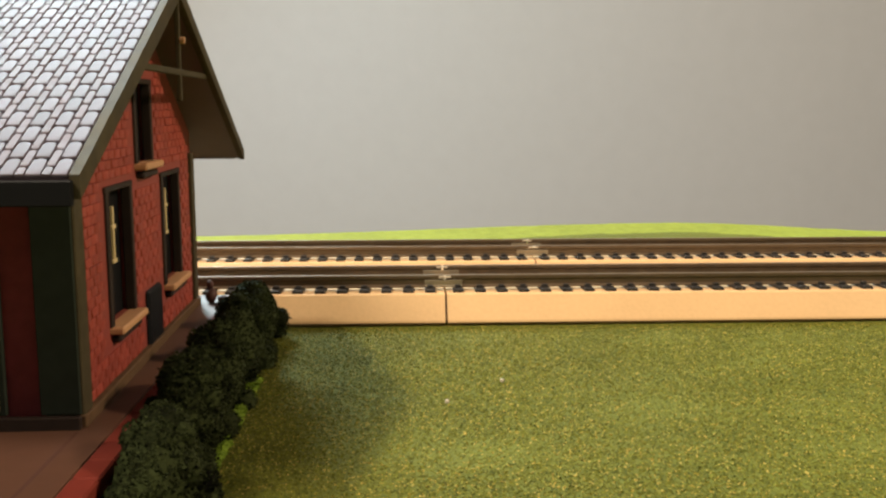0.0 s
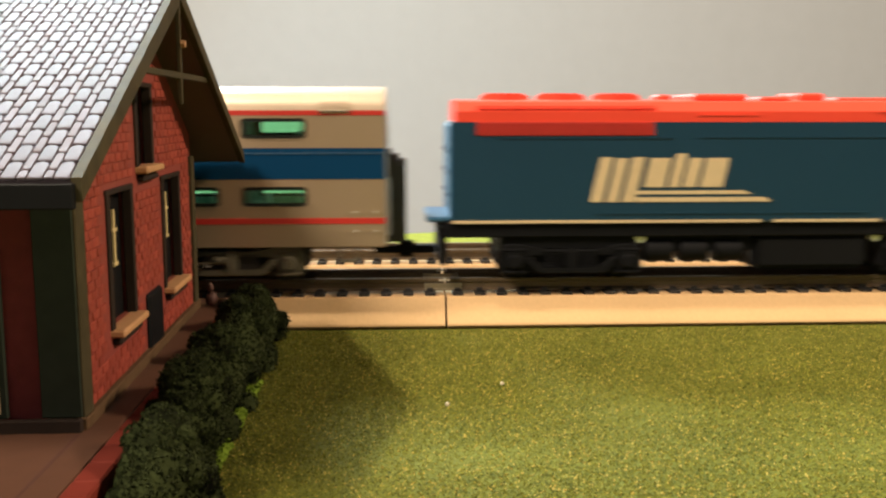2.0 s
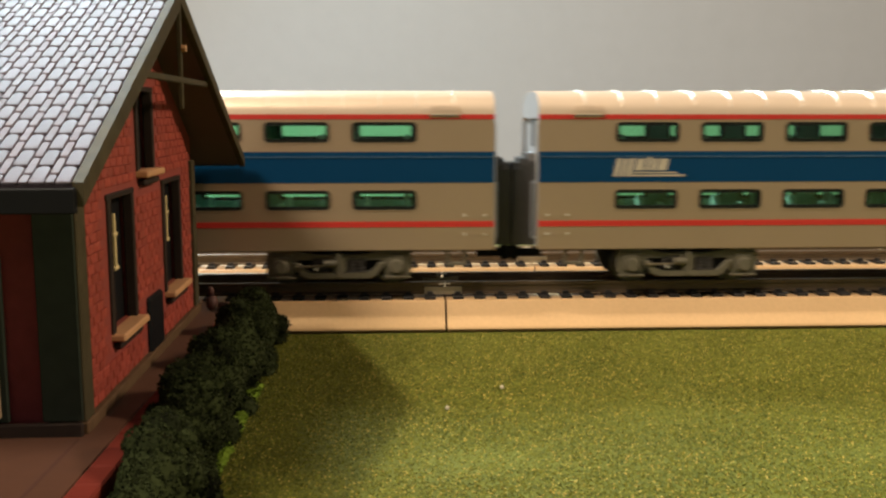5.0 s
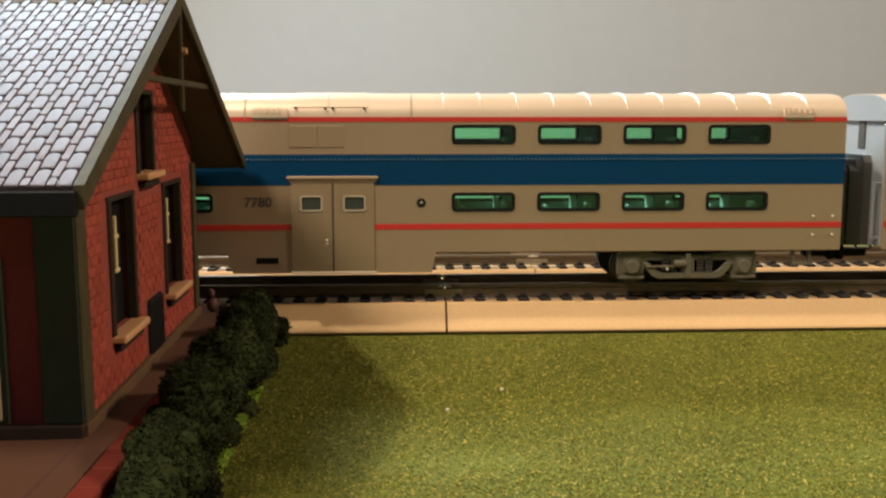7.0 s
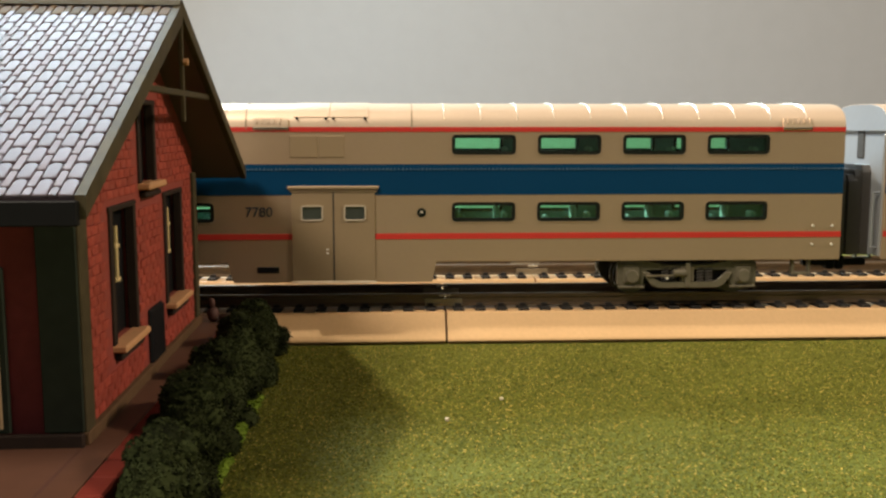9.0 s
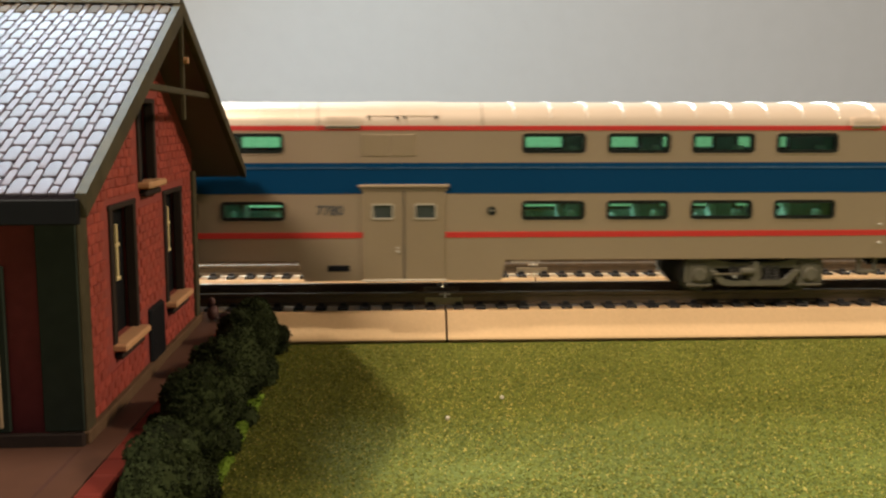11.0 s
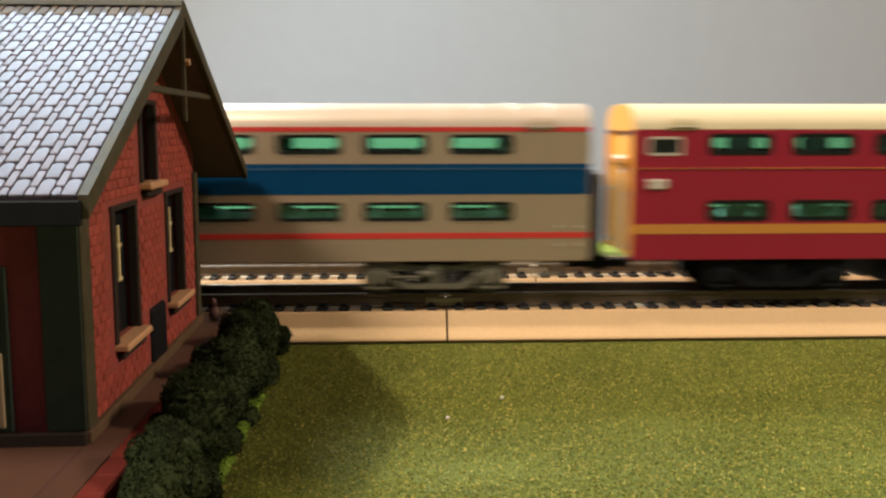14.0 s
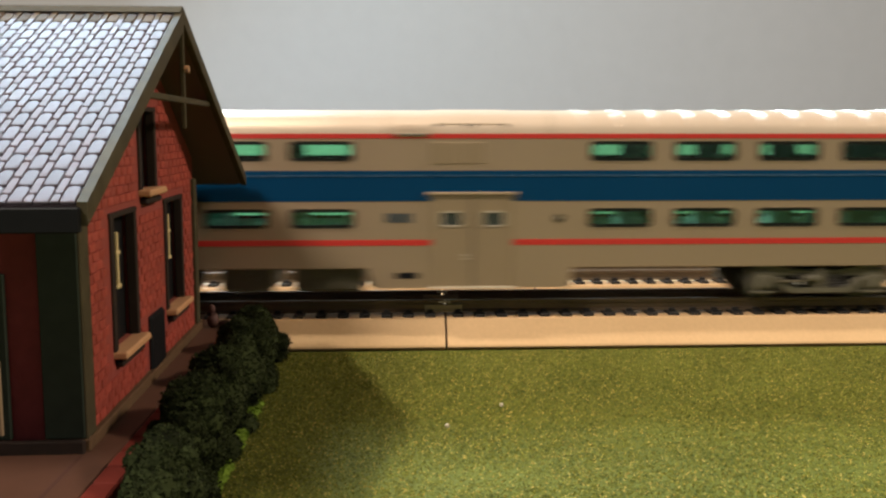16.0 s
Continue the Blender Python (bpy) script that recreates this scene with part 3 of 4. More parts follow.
    bmesh.ops.bevel(bm, geom=ends, offset=0.9, segments=2, affect="EDGES", clamp_overlap=True)
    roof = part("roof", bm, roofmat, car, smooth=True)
    if ribs:
        for s in (-1, 1):
            for k in range(11):
                x = s * (17.0 + 5.8 * k) + 0.5
                arch = curve[3:34]
                bm = bmesh.new()
                lo = [bm.verts.new((x - 0.1, u, v - 0.02)) for u, v in arch]
                top = [bm.verts.new((x, u * 1.005, v + 0.13)) for u, v in arch]
                hi = [bm.verts.new((x + 0.1, u, v - 0.02)) for u, v in arch]
                for a, b in ((lo, top), (top, hi)):
                    for j in range(len(arch) - 1):
                        bm.faces.new((a[j], a[j + 1], b[j + 1], b[j]))
                part("roof_rib", bm, M_RIB_HIGHLIGHT, roof)
        for x in (-13.4, 12.4):
            part("roof_seam", skin_patch(curve, x - 0.06, x + 0.06, 0, 36, 0.1), M_DOOR, roof)
        for x0, x1 in ((-6.0, -0.5), (-0.3, 5.6)):
            p = part("roof_plate", skin_patch(curve, x0, x1, 4, 32, 0.13), roofmat, roof)
            for q in (x0 + 0.5, x1 - 0.5):
                part("plate_bolt", rod(bmesh.new(), (q, -9.3, 36.0), (q, -9.95, 36.1), 0.2, 8), M_BLACK, p)
    for x0, x1 in ((-12.3, -6.8), (71.7, 76.4), (-76.4, -71.7)):
        h = part("roof_vent", skin_patch(curve, x0, x1, 33, 36, 0.34), roofmat, roof)
        for k in range(5):
            part("vent_slot", skin_patch(curve, x0 + 0.5 + k * 0.9, x0 + 0.72 + k * 0.9, 33.0, 35.0, 0.5), roofmat, h)
        part("vent_lip", box(x0, x1, -SIDE - 0.3, -SIDE + 0.2, 34.45, 34.66), M_RUBBER, h)
    # floors and seats inside
    part("ceiling_lining", box(-HALF + 1.6, HALF - 1.6, -8.9, 8.9, 33.85, 34.05), M_INNER, car)
    part("car_floor", box(-HALF + 1, HALF - 1, -9.0, 9.0, 13.4, 14.2), M_INNER, car)
    part("upper_floor", box(-HALF + 2, -17.5, 4.2, 9.0, 25.6, 26.2), M_INNER, car)
    part("upper_floor", box(17.5, HALF - 2, 4.2, 9.0, 25.6, 26.2), M_INNER, car)
    part("upper_floor", box(-HALF + 2, HALF - 2, -9.0, -4.2, 25.6, 26.2), M_INNER, car)
    for s in (-1, 1):
        for x in (9.0, 16.2, 76.0):
            part("bulkhead", box(s * x - 0.3, s * x + 0.3, -8.9, 8.9, 14.2, 34), M_INNER, car)
        for k in range(0, 8):
            x = s * (20.6 + 6.8 * k)
            for yy in (-6.5, 6.5):
                bm = bmesh.new()
                bx(bm, x - 1.9, x + 1.9, yy - 2.0, yy + 2.0, 16.5, 17.5, 0.2)
                bx(bm, x - 0.4, x + 0.4, yy - 1.5, yy + 1.5, 17.3, 20.6 + 0.5 * (k % 2), 0.3)
                bx(bm, x - 1.2, x + 1.2, yy - 0.6, yy + 0.6, 14.2, 16.6)
                part("seat", bm, M_SEAT, car)
            if k % 2:
                bm = bmesh.new()
                bx(bm, x - 1.3, x + 1.3, -8.0, -5.0, 27.2, 28.0, 0.2)
                bx(bm, x - 0.4, x + 0.4, -8.0, -5.0, 27.9, 31.6, 0.25)
                bx(bm, x - 0.8, x + 0.8, -7.0, -6.0, 26.1, 27.3)
                part("seat", bm, M_SEAT, car)
    # ends
    for s in (-1, 1):
        end = s * HALF
        bm = prism(bmesh.new(), [(u * 0.985, v - 0.15) for u, v in curve] + [(-SIDE * 0.985, 13.6), (SIDE * 0.985, 13.6)], "x", *sorted((end - s * 0.5, end - s * 1.5)))
        w = part("end_wall", bm, M_END if stripe == "blue" or s > 0 else M_ORANGE_END, car)
        part("end_cap", prism(bmesh.new(), [(u * 0.99, v - 0.08) for u, v in curve], "x", *sorted((end - s * 0.3, end + s * 0.06))), M_END if stripe == "blue" or s > 0 else M_ORANGE_END, w)
        for q in (-1, 1):
            part("corner_post", box(*sorted((end - s * 0.6, end + s * 0.3)), *sorted((q * 8.7, q * 9.4)), 13.8, 33.6, 0.15), M_END if stripe == "blue" or s > 0 else M_ORANGE_END, w)
        if stripe == "blue" or s > 0:
            for k in range(3):
                g = 0.22 * (k % 2)
                bm = prism(bmesh.new(), [(-4.1 + g, 13.3), (-4.1 + g, 27.2 - k * 0.7), (-3.4, 28.4 - k * 0.8), (3.4, 28.4 - k * 0.8), (4.1 - g, 27.2 - k * 0.7), (4.1 - g, 13.3)], "x", *sorted((end + s * (1.15 * k - 0.5), end + s * (1.15 * k + 1.0))))
                part("diaphragm_fold", bm, M_RUBBER, w, "grey-brown gangway diaphragm fold")
            part("end_light_slot", box(*sorted((end - s * 0.55, end - s * 0.3)), -1.2, 1.2, 29.4, 36.3, 0.3), M_RUBBER, w)
        else:
            part("end_door", box(*sorted((end - s * 0.55, end - s * 0.3)), -3.0, 3.0, 14.0, 27.3, 0.1), M_GOLD, w)
            part("end_hood", box(*sorted((end - s * 0.55, end + s * 0.5)), -4.0, 4.0, 28.2, 30.0, 0.5), M_GOLD, w)
        for yy in (-7.2, 7.2):
            bm = bmesh.new()
            rod(bm, (end + s * 0.6, yy, 15), (end + s * 0.6, yy, 24), 0.2, 6)
            rod(bm, (end + s * 0.6, yy, 15), (end - s * 0.6, yy, 15), 0.2, 6)
            rod(bm, (end + s * 0.6, yy, 24), (end - s * 0.6, yy, 24), 0.2, 6)
            part("grab_iron", bm, M_END, w)
        bm = bmesh.new()
        bx(bm, *sorted((end - s * 2, end + s * 2.6)), -0.8, 0.8, 11.0, 12.2, 0.2)
        bx(bm, *sorted((end + s * 2.0, end + s * 3.4)), -1.2, 1.2, 10.4, 13.0, 0.3)
        part("coupler", bm, M_BLACK, car)
        for yy in (-8.8, 8.8):
            st = part("end_step", box(*sorted((end - s * 7.6, end - s * 4.4)), yy - 0.5, yy + 0.5, 10.8, 11.2, 0.08), truckmat, car)
            for xx in (-7.6, -4.9):
                part("step_hanger", box(*sorted((end + s * xx, end + s * (xx + 0.5))), yy - 0.4, yy + 0.4, 11.1, 13.6, 0.08), truckmat, st)
    for s in (-1, 1):
        bogie(car, s * 57.2, truckmat)
    part("centre_sill", box(-HALF + 6, HALF - 6, -2.5, 2.5, 12.2, 13.5, 0.2), M_BLACK, car)
    return car


def slanted(bm, x0, x1, z0, z1, lean, y, d=0.08):
    return prism(bm, [(x0, z0), (x1, z0), (x1 + lean, z1), (x0 + lean, z1)], "y", y - d, y + 0.05)


def wordmark(parent, x, z, scale, y, mat, label):
    """A slanted block mark: three tall blocks, four lower ones and two speed lines, with no letters."""
    h = 7.1 * scale
    lean = 0.28
    bm = prism(bmesh.new(), [(x + 7.4 * scale, z), (x + 29.6 * scale, z), (x + 28.2 * scale, z + 0.10 * h), (x + 7.4 * scale, z + 0.10 * h)], "y", y - 0.08, y + 0.05)
    mark = part("wordmark", bm, mat, parent, label)
    bm = prism(bmesh.new(), [(x + 7.4 * scale, z + 0.17 * h), (x + 26.2 * scale, z + 0.17 * h), (x + 24.8 * scale, z + 0.25 * h), (x + 7.4 * scale, z + 0.25 * h)], "y", y - 0.08, y + 0.05)
    part("speed_line", bm, mat, mark)
    for a, b, lo, hi in ((0, 1.9, 0, 1.0), (2.6, 4.4, 0, 0.98), (5.1, 7.1, 0, 1.0), (7.9, 11.2, 0.33, 0.98), (11.9, 13.6, 0.33, 1.08), (14.2, 16.3, 0.33, 0.98), (17.0, 20.6, 0.33, 0.98)):
        bm = slanted(bmesh.new(), x + (a + lean * h / scale * lo) * scale, x + (b + lean * h / scale * lo) * scale, z + lo * h, z + hi * h, lean * h * (hi - lo) * 0.8, y)
        part("mark_block", bm, mat, mark)
    return mark


PITCH, HOME = 170.8, -10.3
SILVER = "silver-beige double-deck gallery car with blue band, on the nearer track"
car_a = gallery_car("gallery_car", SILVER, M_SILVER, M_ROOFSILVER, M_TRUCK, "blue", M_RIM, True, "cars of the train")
wordmark(car_a, -70.0, 25.0, 0.40, -SIDE - 0.06, M_RIM, "pale slanted block mark")
car_b = copy_thing(car_a, Matrix.Identity(4))
car_d = copy_thing(car_a, Matrix.Identity(4))
car_e = copy_thing(car_a, Matrix.Identity(4))
lettering("car_number", "7780", 1.55, -11.7, -SIDE - 0.06, 21.4, M_NUMBER, car_b, "dark blue car number")
for c in (car_a, car_d, car_e):
    for k in range(4):
        part("number_bar", box(-13.7 + 1.05 * k, -12.9 + 1.05 * k, -SIDE - 0.08, -SIDE + 0.05, 20.7, 22.2), M_NUMBER, c)


def tanks(car, mat):
    for x0, x1, z0 in ((-28.6, -17.4, 9.5), (-40.2, -31.8, 9.5)):
        part("equipment_box", box(x0, x1, -8.4, 8.4, z0, 13.5, 0.35), mat, car)
    for x in (-22.0, -36.0):
        part("air_tank", rod(bmesh.new(), (x, -8.7, 11.4), (x, 8.7, 11.4), 1.2, 12), mat, car)


tanks(car_e, M_TRUCK)
tagged(car_b, "silver-beige double-deck gallery car numbered 7780, blue band")
tagged(car_e, "silver-beige double-deck gallery car with underfloor boxes, blue band")
car_c = gallery_car("gallery_car", "maroon-red double-deck gallery cab car with gold band and cream roof", M_CARRED, M_CREAMROOF, M_BLACK, "gold", M_GASKET, False, "cars of the train")
tanks(car_c, M_BLACK)
for k, x in enumerate([-15.8 + 3.3 * i for i in range(4)] + [0.6 + 2.75 * i for i in range(6)]):
    w = 2.6 if k < 4 else (1.0 if k == 4 else 2.3)
    part("gold_mark", slanted(bmesh.new(), x * 0.93, x * 0.93 + w * 0.86, 26.3, 29.6, 0.7, -SIDE - 0.04), M_WORNGOLD, car_c, "worn gold block over the doors")
w = part("cab_window", ring(-79.6, -74.0, 30.2, 33.2, 0.6, 0.4, -SIDE - 0.12, -SIDE + 0.3), M_RIM, car_c, "cab window with white rim")
part("pane", pane(-79.3, -74.3, 30.4, 33.0, 0.4, -SIDE - 0.05, -SIDE + 0.2), M_GASKET, w)
part("grab_plate", box(-79.4, -76.4, -SIDE - 0.35, -SIDE + 0.1, 24.8, 26.4, 0.15), M_RIM, car_c)


# ---- the diesel ----
def diesel():
    lo = thing("diesel_locomotive", "dark teal diesel locomotive with orange-red roof and cream lettering", "locomotive", group="cars of the train")
    W = 9.7
    # hull, with the cab front sloping to a short nose
    part("body", box(-51.3, 29.8, -W, W, 17.0, 33.0, 0.15), M_TEAL, lo)
    def nose(pts, z0, z1):
        bm = prism(bmesh.new(), pts, "z", z0, z1)
        for v in bm.verts:
            if v.co.x > 45:
                v.co.x -= 1.5 * (v.co.z - 17) / 11.6
        return bm
    part("nose", nose([(29.8, -W + 0.01), (48.2, -W + 0.01), (50.2, -1.2), (50.2, 1.2), (48.2, W - 0.01), (29.8, W - 0.01)], 17.0, 28.7), M_TEAL, lo)
    part("nose_sill", box(42.0, 44.0, -W + 0.02, W - 0.02, 28.6, 29.25, 0.1), M_TEAL, lo)
    panes = [(30.3, 32.3, 28.2, 32.2), (33.9, 37.7, 28.2, 32.2), (38.3, 41.9, 28.2, 32.2)]
    for s in (-1, 1):
        part("cab_side", sheet((29.8, 42.2), (27.0, 33.0), s * W, panes, 0.4, -s * 0.7), M_TEAL, lo)
    for y0, y1 in ((-W, -8.0), (-0.5, 0.5), (8.0, W)):
        part("windscreen_post", prism(bmesh.new(), [(41.8, 33.0), (42.3, 33.0), (43.65, 29.2), (42.9, 29.2)], "y", y0, y1), M_TEAL, lo)
    part("cab_seat", box(33.0, 35.0, -5.5, -3.0, 27.0, 29.6, 0.3), M_BLACK, lo)
    part("cab_console", box(40.0, 41.6, -6.5, 6.5, 26.8, 28.6, 0.3), M_BLACK, lo)
    part("end_panel", box(-51.65, -51.25, -W + 0.3, W - 0.3, 17.6, 32.6, 0.3), M_LIGHTBLUE, lo, "pale blue rear end panel")
    for yy in (-6.5, 6.5):
        for zz in (21, 24.5, 28):
            part("rear_fitting", box(-51.9, -51.5, yy - 0.4, yy + 0.4, zz, zz + 0.8, 0.15), M_BLACK, lo)
    # nose plate and windscreen
    bm = nose([(48.0, -W + 0.3), (48.45, -W + 0.3), (50.4, -1.3), (50.4, 1.3), (48.45, W - 0.3), (48.0, W - 0.3), (49.9, 1.1), (49.9, -1.1)], 18.8, 28.0)
    part("nose_plate", bm, M_NOSE, lo, "bright orange nose plate")
    for s in (-1, 1):
        bm = prism(bmesh.new(), [(42.55, 32.4), (42.75, 32.4), (43.75, 29.8), (43.55, 29.8)], "y", *sorted((s * 0.5, s * 7.8)))
        part("windscreen", bm, M_CABGLASS, lo, "cab windscreen glass")
        part("nose_lamp", rod(bmesh.new(), (50.0, s * 6.4, 18.0), (50.9, s * 6.4, 17.9), 0.7, 12), M_LENS, lo, "pale lamp lens")
    part("nose_top", prism(bmesh.new(), [(44.0, 28.65), (47.6, 28.65), (47.6, 28.85), (44.0, 29.3)], "y", -7, 7), M_BLACK, lo, "black anti-glare panel")
    # roof
    bm = prism(bmesh.new(), [(-W, 32.95), (-W, 34.6), (-W + 1.6, 36.15), (-3, 36.5), (3, 36.5), (W - 1.6, 36.15), (W, 34.6), (W, 32.95)], "x", -50.6, 42.6)
    roof = part("roof", bm, M_ROOFRED, lo)
    part("cab_brow", prism(bmesh.new(), [(42.4, 33.0), (43.0, 33.1), (44.3, 36.2), (44.0, 36.7), (42.4, 36.7)], "y", -6.8, 6.8), M_ROOFRED, roof, "orange-red brow over the windscreen")
    for yy in (-0.9, 0.9):
        part("headlight", rod(bmesh.new(), (43.2, yy, 35.0), (44.2, yy, 34.9), 0.75, 12), M_LENS, roof, "pale twin headlight lens")
    for x0, x1 in ((-46, -38), (-36.7, -28.6), (-27.2, -19.4)):
        bm = rod(bmesh.new(), ((x0 + x1) / 2, 0, 36.3), ((x0 + x1) / 2, 0, 37.2), (x1 - x0) / 2, 28)
        rod(bm, ((x0 + x1) / 2, 0, 37.1), ((x0 + x1) / 2, 0, 37.5), (x1 - x0) / 2 - 0.7, 28)
        part("roof_fan", bm, M_ROOFRED, roof, smooth=True)
    for x0, x1, w, h in ((-16.8, -14.4, 2, 37.3), (-11.8, -3.2, 6, 37.35), (5.9, 10.1, 5, 37.5), (28.2, 30.0, 1.2, 37.3), (-1.0, 4.0, 6, 36.9), (39.8, 42.9, 3, 37.1), (12, 26, 5, 36.8)):
        part("roof_box", box(x0, x1, -w, w, 36.2, h, 0.3), M_ROOFRED, roof)
    for x0, x1, z in ((-47.5, -19, 35.2), (-12.2, -2.6, 33.9), (16.5, 25, 34.4)):
        part("roof_seam", box(x0, x1, -W - 0.12, -W + 0.4, z, z + 0.25), M_ROOFRED, roof)
    for s in (-1, 1):
        y = s * W
        a, b = sorted((y - s * 0.1, y + s * 0.12))
        part("radiator_grille", box(-47.4, -19.2, a, b, 30.8, 32.95, 0.05), M_GRILLE, lo, "dull red radiator grille")
        for k in range(40):
            part("grille_bar", box(-47.1 + 0.69 * k, -46.85 + 0.69 * k, *sorted((y + s * 0.1, y + s * 0.2)), 31.0, 32.8), M_GRILLE, lo)
        for x0, x1 in ((-51.2, -1.3), (0.6, 18.2), (19.8, 29.3), (33.4, 49.8)):
            part("cream_line", box(x0, x1, a, b, 16.95, 17.4), M_CREAM, lo)
        for x0, x1, z in ((-44, -16, 30.35), (-12, 28, 30.45), (-28, -1, 18.35), (0, 16, 18.35), (-1.2, -0.9, 18.35), (33, 46, 23.0)):
            part("body_seam", box(x0, x1, *sorted((y - s * 0.1, y + s * 0.14)), z, z + 0.22), M_TEAL, lo)
        for x in (29.4, 33.0):
            part("grab_rail", rod(bmesh.new(), (x, y + s * 0.5, 17.5), (x, y + s * 0.5, 31.5), 0.13, 6), M_TEAL, lo)
        for zz in (19.8, 23.0):
            part("cab_step", box(29.5, 32.6, *sorted((y, y + s * 0.5)), zz, zz + 0.5, 0.08), M_TEAL, lo)
        for x0, x1, _, _ in panes:
            w = part("cab_window", ring(x0 - 0.25, x1 + 0.25, 28.0, 32.4, 0.5, 0.4, *sorted((y + s * 0.2, y - s * 0.1))), M_TEAL, lo)
            part("pane", pane(x0, x1, 28.2, 32.2, 0.4, *sorted((y - s * 0.2, y - s * 0.4))), M_CABGLASS, w, "cab side glass")
        # lettering as plain shapes
        if s < 0:
            wordmark(lo, -29.2, 20.3, 1.0, y - 0.04, M_CREAM, "large cream slanted block mark with two speed lines")
        bm = slanted(bmesh.new(), 33.9, 40.4, 24.9, 26.6, 0.4, y if s < 0 else y + 0.1)
        part("cream_mark", bm, M_CREAM, lo)
        part("cream_mark", box(34.0, 41.3, a, b, 23.3, 23.75), M_CREAM, lo)
        part("number_bar", box(34.2, 37.0, a, b, 19.7, 21.1), M_CREAM, lo)
        part("round_badge", rod(bmesh.new(), (44.4, y, 25.5), (44.4, y + s * 0.12, 25.5), 1.45, 24), M_CREAM, lo, "round cream badge")
        fl = part("flag_decal", box(39.9, 43.7, a, b, 19.4, 21.7), M_FLAG, lo, "small orange flag decal with dark canton")
        part("flag_canton", box(39.9, 41.3, *sorted((y, y + s * 0.15)), 20.6, 21.7), M_NUMBER, fl)
    # frame and running gear
    part("underframe", box(-52.4, 50.6, -9.2, 9.2, 14.6, 17.0, 0.2), M_BLACK, lo)
    part("rear_deck", box(-55.2, -51.3, -8.6, 8.6, 17.0, 17.9, 0.3), M_LIGHTBLUE, lo, "pale rear buffer shelf")
    part("equipment_rack", box(-19.5, -1.9, -7.8, 7.8, 12.0, 14.8, 0.3), M_BLACK, lo)
    part("fuel_tank", box(-1.8, 17.0, -8.8, 8.8, 9.0, 14.8, 0.8, 2), M_BLACK, lo)
    for x in (-17.5, -11.8, -6.1):
        for yy in (-7.2, 7.2):
            part("air_tank", rod(bmesh.new(), (x - 2.2, yy, 12.2), (x + 2.2, yy, 12.2), 1.9, 14), M_BLACK, lo, smooth=True)
    for x in (-31.9, 31.0):
        bogie(lo, x, M_BLACK)
        part("truck_casting", box(x - 11.4, x + 11.4, -7.4, 7.4, 9.2, 15.0, 0.3), M_BLACK, lo)
        for s in (-1, 1):
            part("truck_guard", box(x - 11.3, x + 11.3, *sorted((s * 7.6, s * 8.4)), 12.5, 15.2, 0.2), M_BLACK, lo)
    bm = prism(bmesh.new(), [(49.4, 16.4), (51.2, 15.6), (51.6, 8.6), (51.2, 8.6), (48.6, 13.0)], "y", -8.6, 8.6)
    part("pilot_plough", bm, M_BLACK, lo)
    part("pilot_lip", prism(bmesh.new(), [(50.2, 15.6), (53.2, 16.2), (53.2, 15.8), (50.2, 14.6)], "y", -5, 5), M_BLACK, lo)
    for x, s in ((-53.4, -1), (48.0, 1)):
        bm = bmesh.new()
        bx(bm, *sorted((x, x + s * 4.5)), -0.8, 0.8, 11.0, 12.3, 0.2)
        bx(bm, *sorted((x + s * 3.6, x + s * 5.6)), -1.3, 1.3, 10.4, 13.0, 0.3)
        part("coupler", bm, M_BLACK, lo)
    part("rear_pilot", box(-53.3, -51.9, -8.4, 8.4, 10.0, 16.5, 0.3), M_BLACK, lo)
    for x in (-20.6, 18.3, 44.5):
        part("step_lamp", rod(bmesh.new(), (x, -7.5, 14.3), (x, -8.6, 14.3), 0.75, 10), M_LENS, lo, "pale round fitting under the frame")
    return lo


loco = diesel()

# ---- the station house ----
PLAT_TOP = 5.8


def platform():
    t = thing("station_platform", "brown moulded station platform with red edge under the brick house", "platform")
    place(t, 0, 0, 0)
    part("slab", box(-110, -25.9, 58.0, 149.5, 0.3, PLAT_TOP, 0.12, 2), M_PLAT, t)
    for k in range(22):
        y = 58.2 + 4.15 * k
        part("edge_brick", box(-26.1, -23.75, y, y + 4.1, 0.2, PLAT_TOP - 0.1, 0.18), M_PLATEDGE, t, "red brick edge course" if k == 0 else "")
    for x in (-29.0, -46.0):
        part("joint_strip", box(x - 0.16, x + 0.16, 58.4, 85.6, PLAT_TOP - 0.2, PLAT_TOP + 0.02), M_SACK, t)


platform()

LEN, DEEP, EAVE_Z, APEX_Z = 78.0, 55.0, 24.2, 43.1
GABLE, NEAR_Y, FAR_EAVE, APEX_Y = 5.4, -15.6, 62.6, 25.4


def slope_z(y):
    if y < APEX_Y:
        return EAVE_Z - 0.4 + (APEX_Z - EAVE_Z) * (y - NEAR_Y) / (APEX_Y - NEAR_Y)
    return EAVE_Z - 2.0 + (APEX_Z - EAVE_Z + 2.0) * (FAR_EAVE - y) / (FAR_EAVE - APEX_Y)


def warp(y):
    """How far the slightly warped gable edge of the roof leans out at y."""
    return -0.6 * (y - NEAR_Y) / (APEX_Y - NEAR_Y) if y < APEX_Y else -0.6 + 1.5 * (y - APEX_Y) / (FAR_EAVE - APEX_Y)


def warped(bm):
    for v in bm.verts:
        if v.co.x > GABLE - 1:
            v.co.x += warp(v.co.y)
    return bm


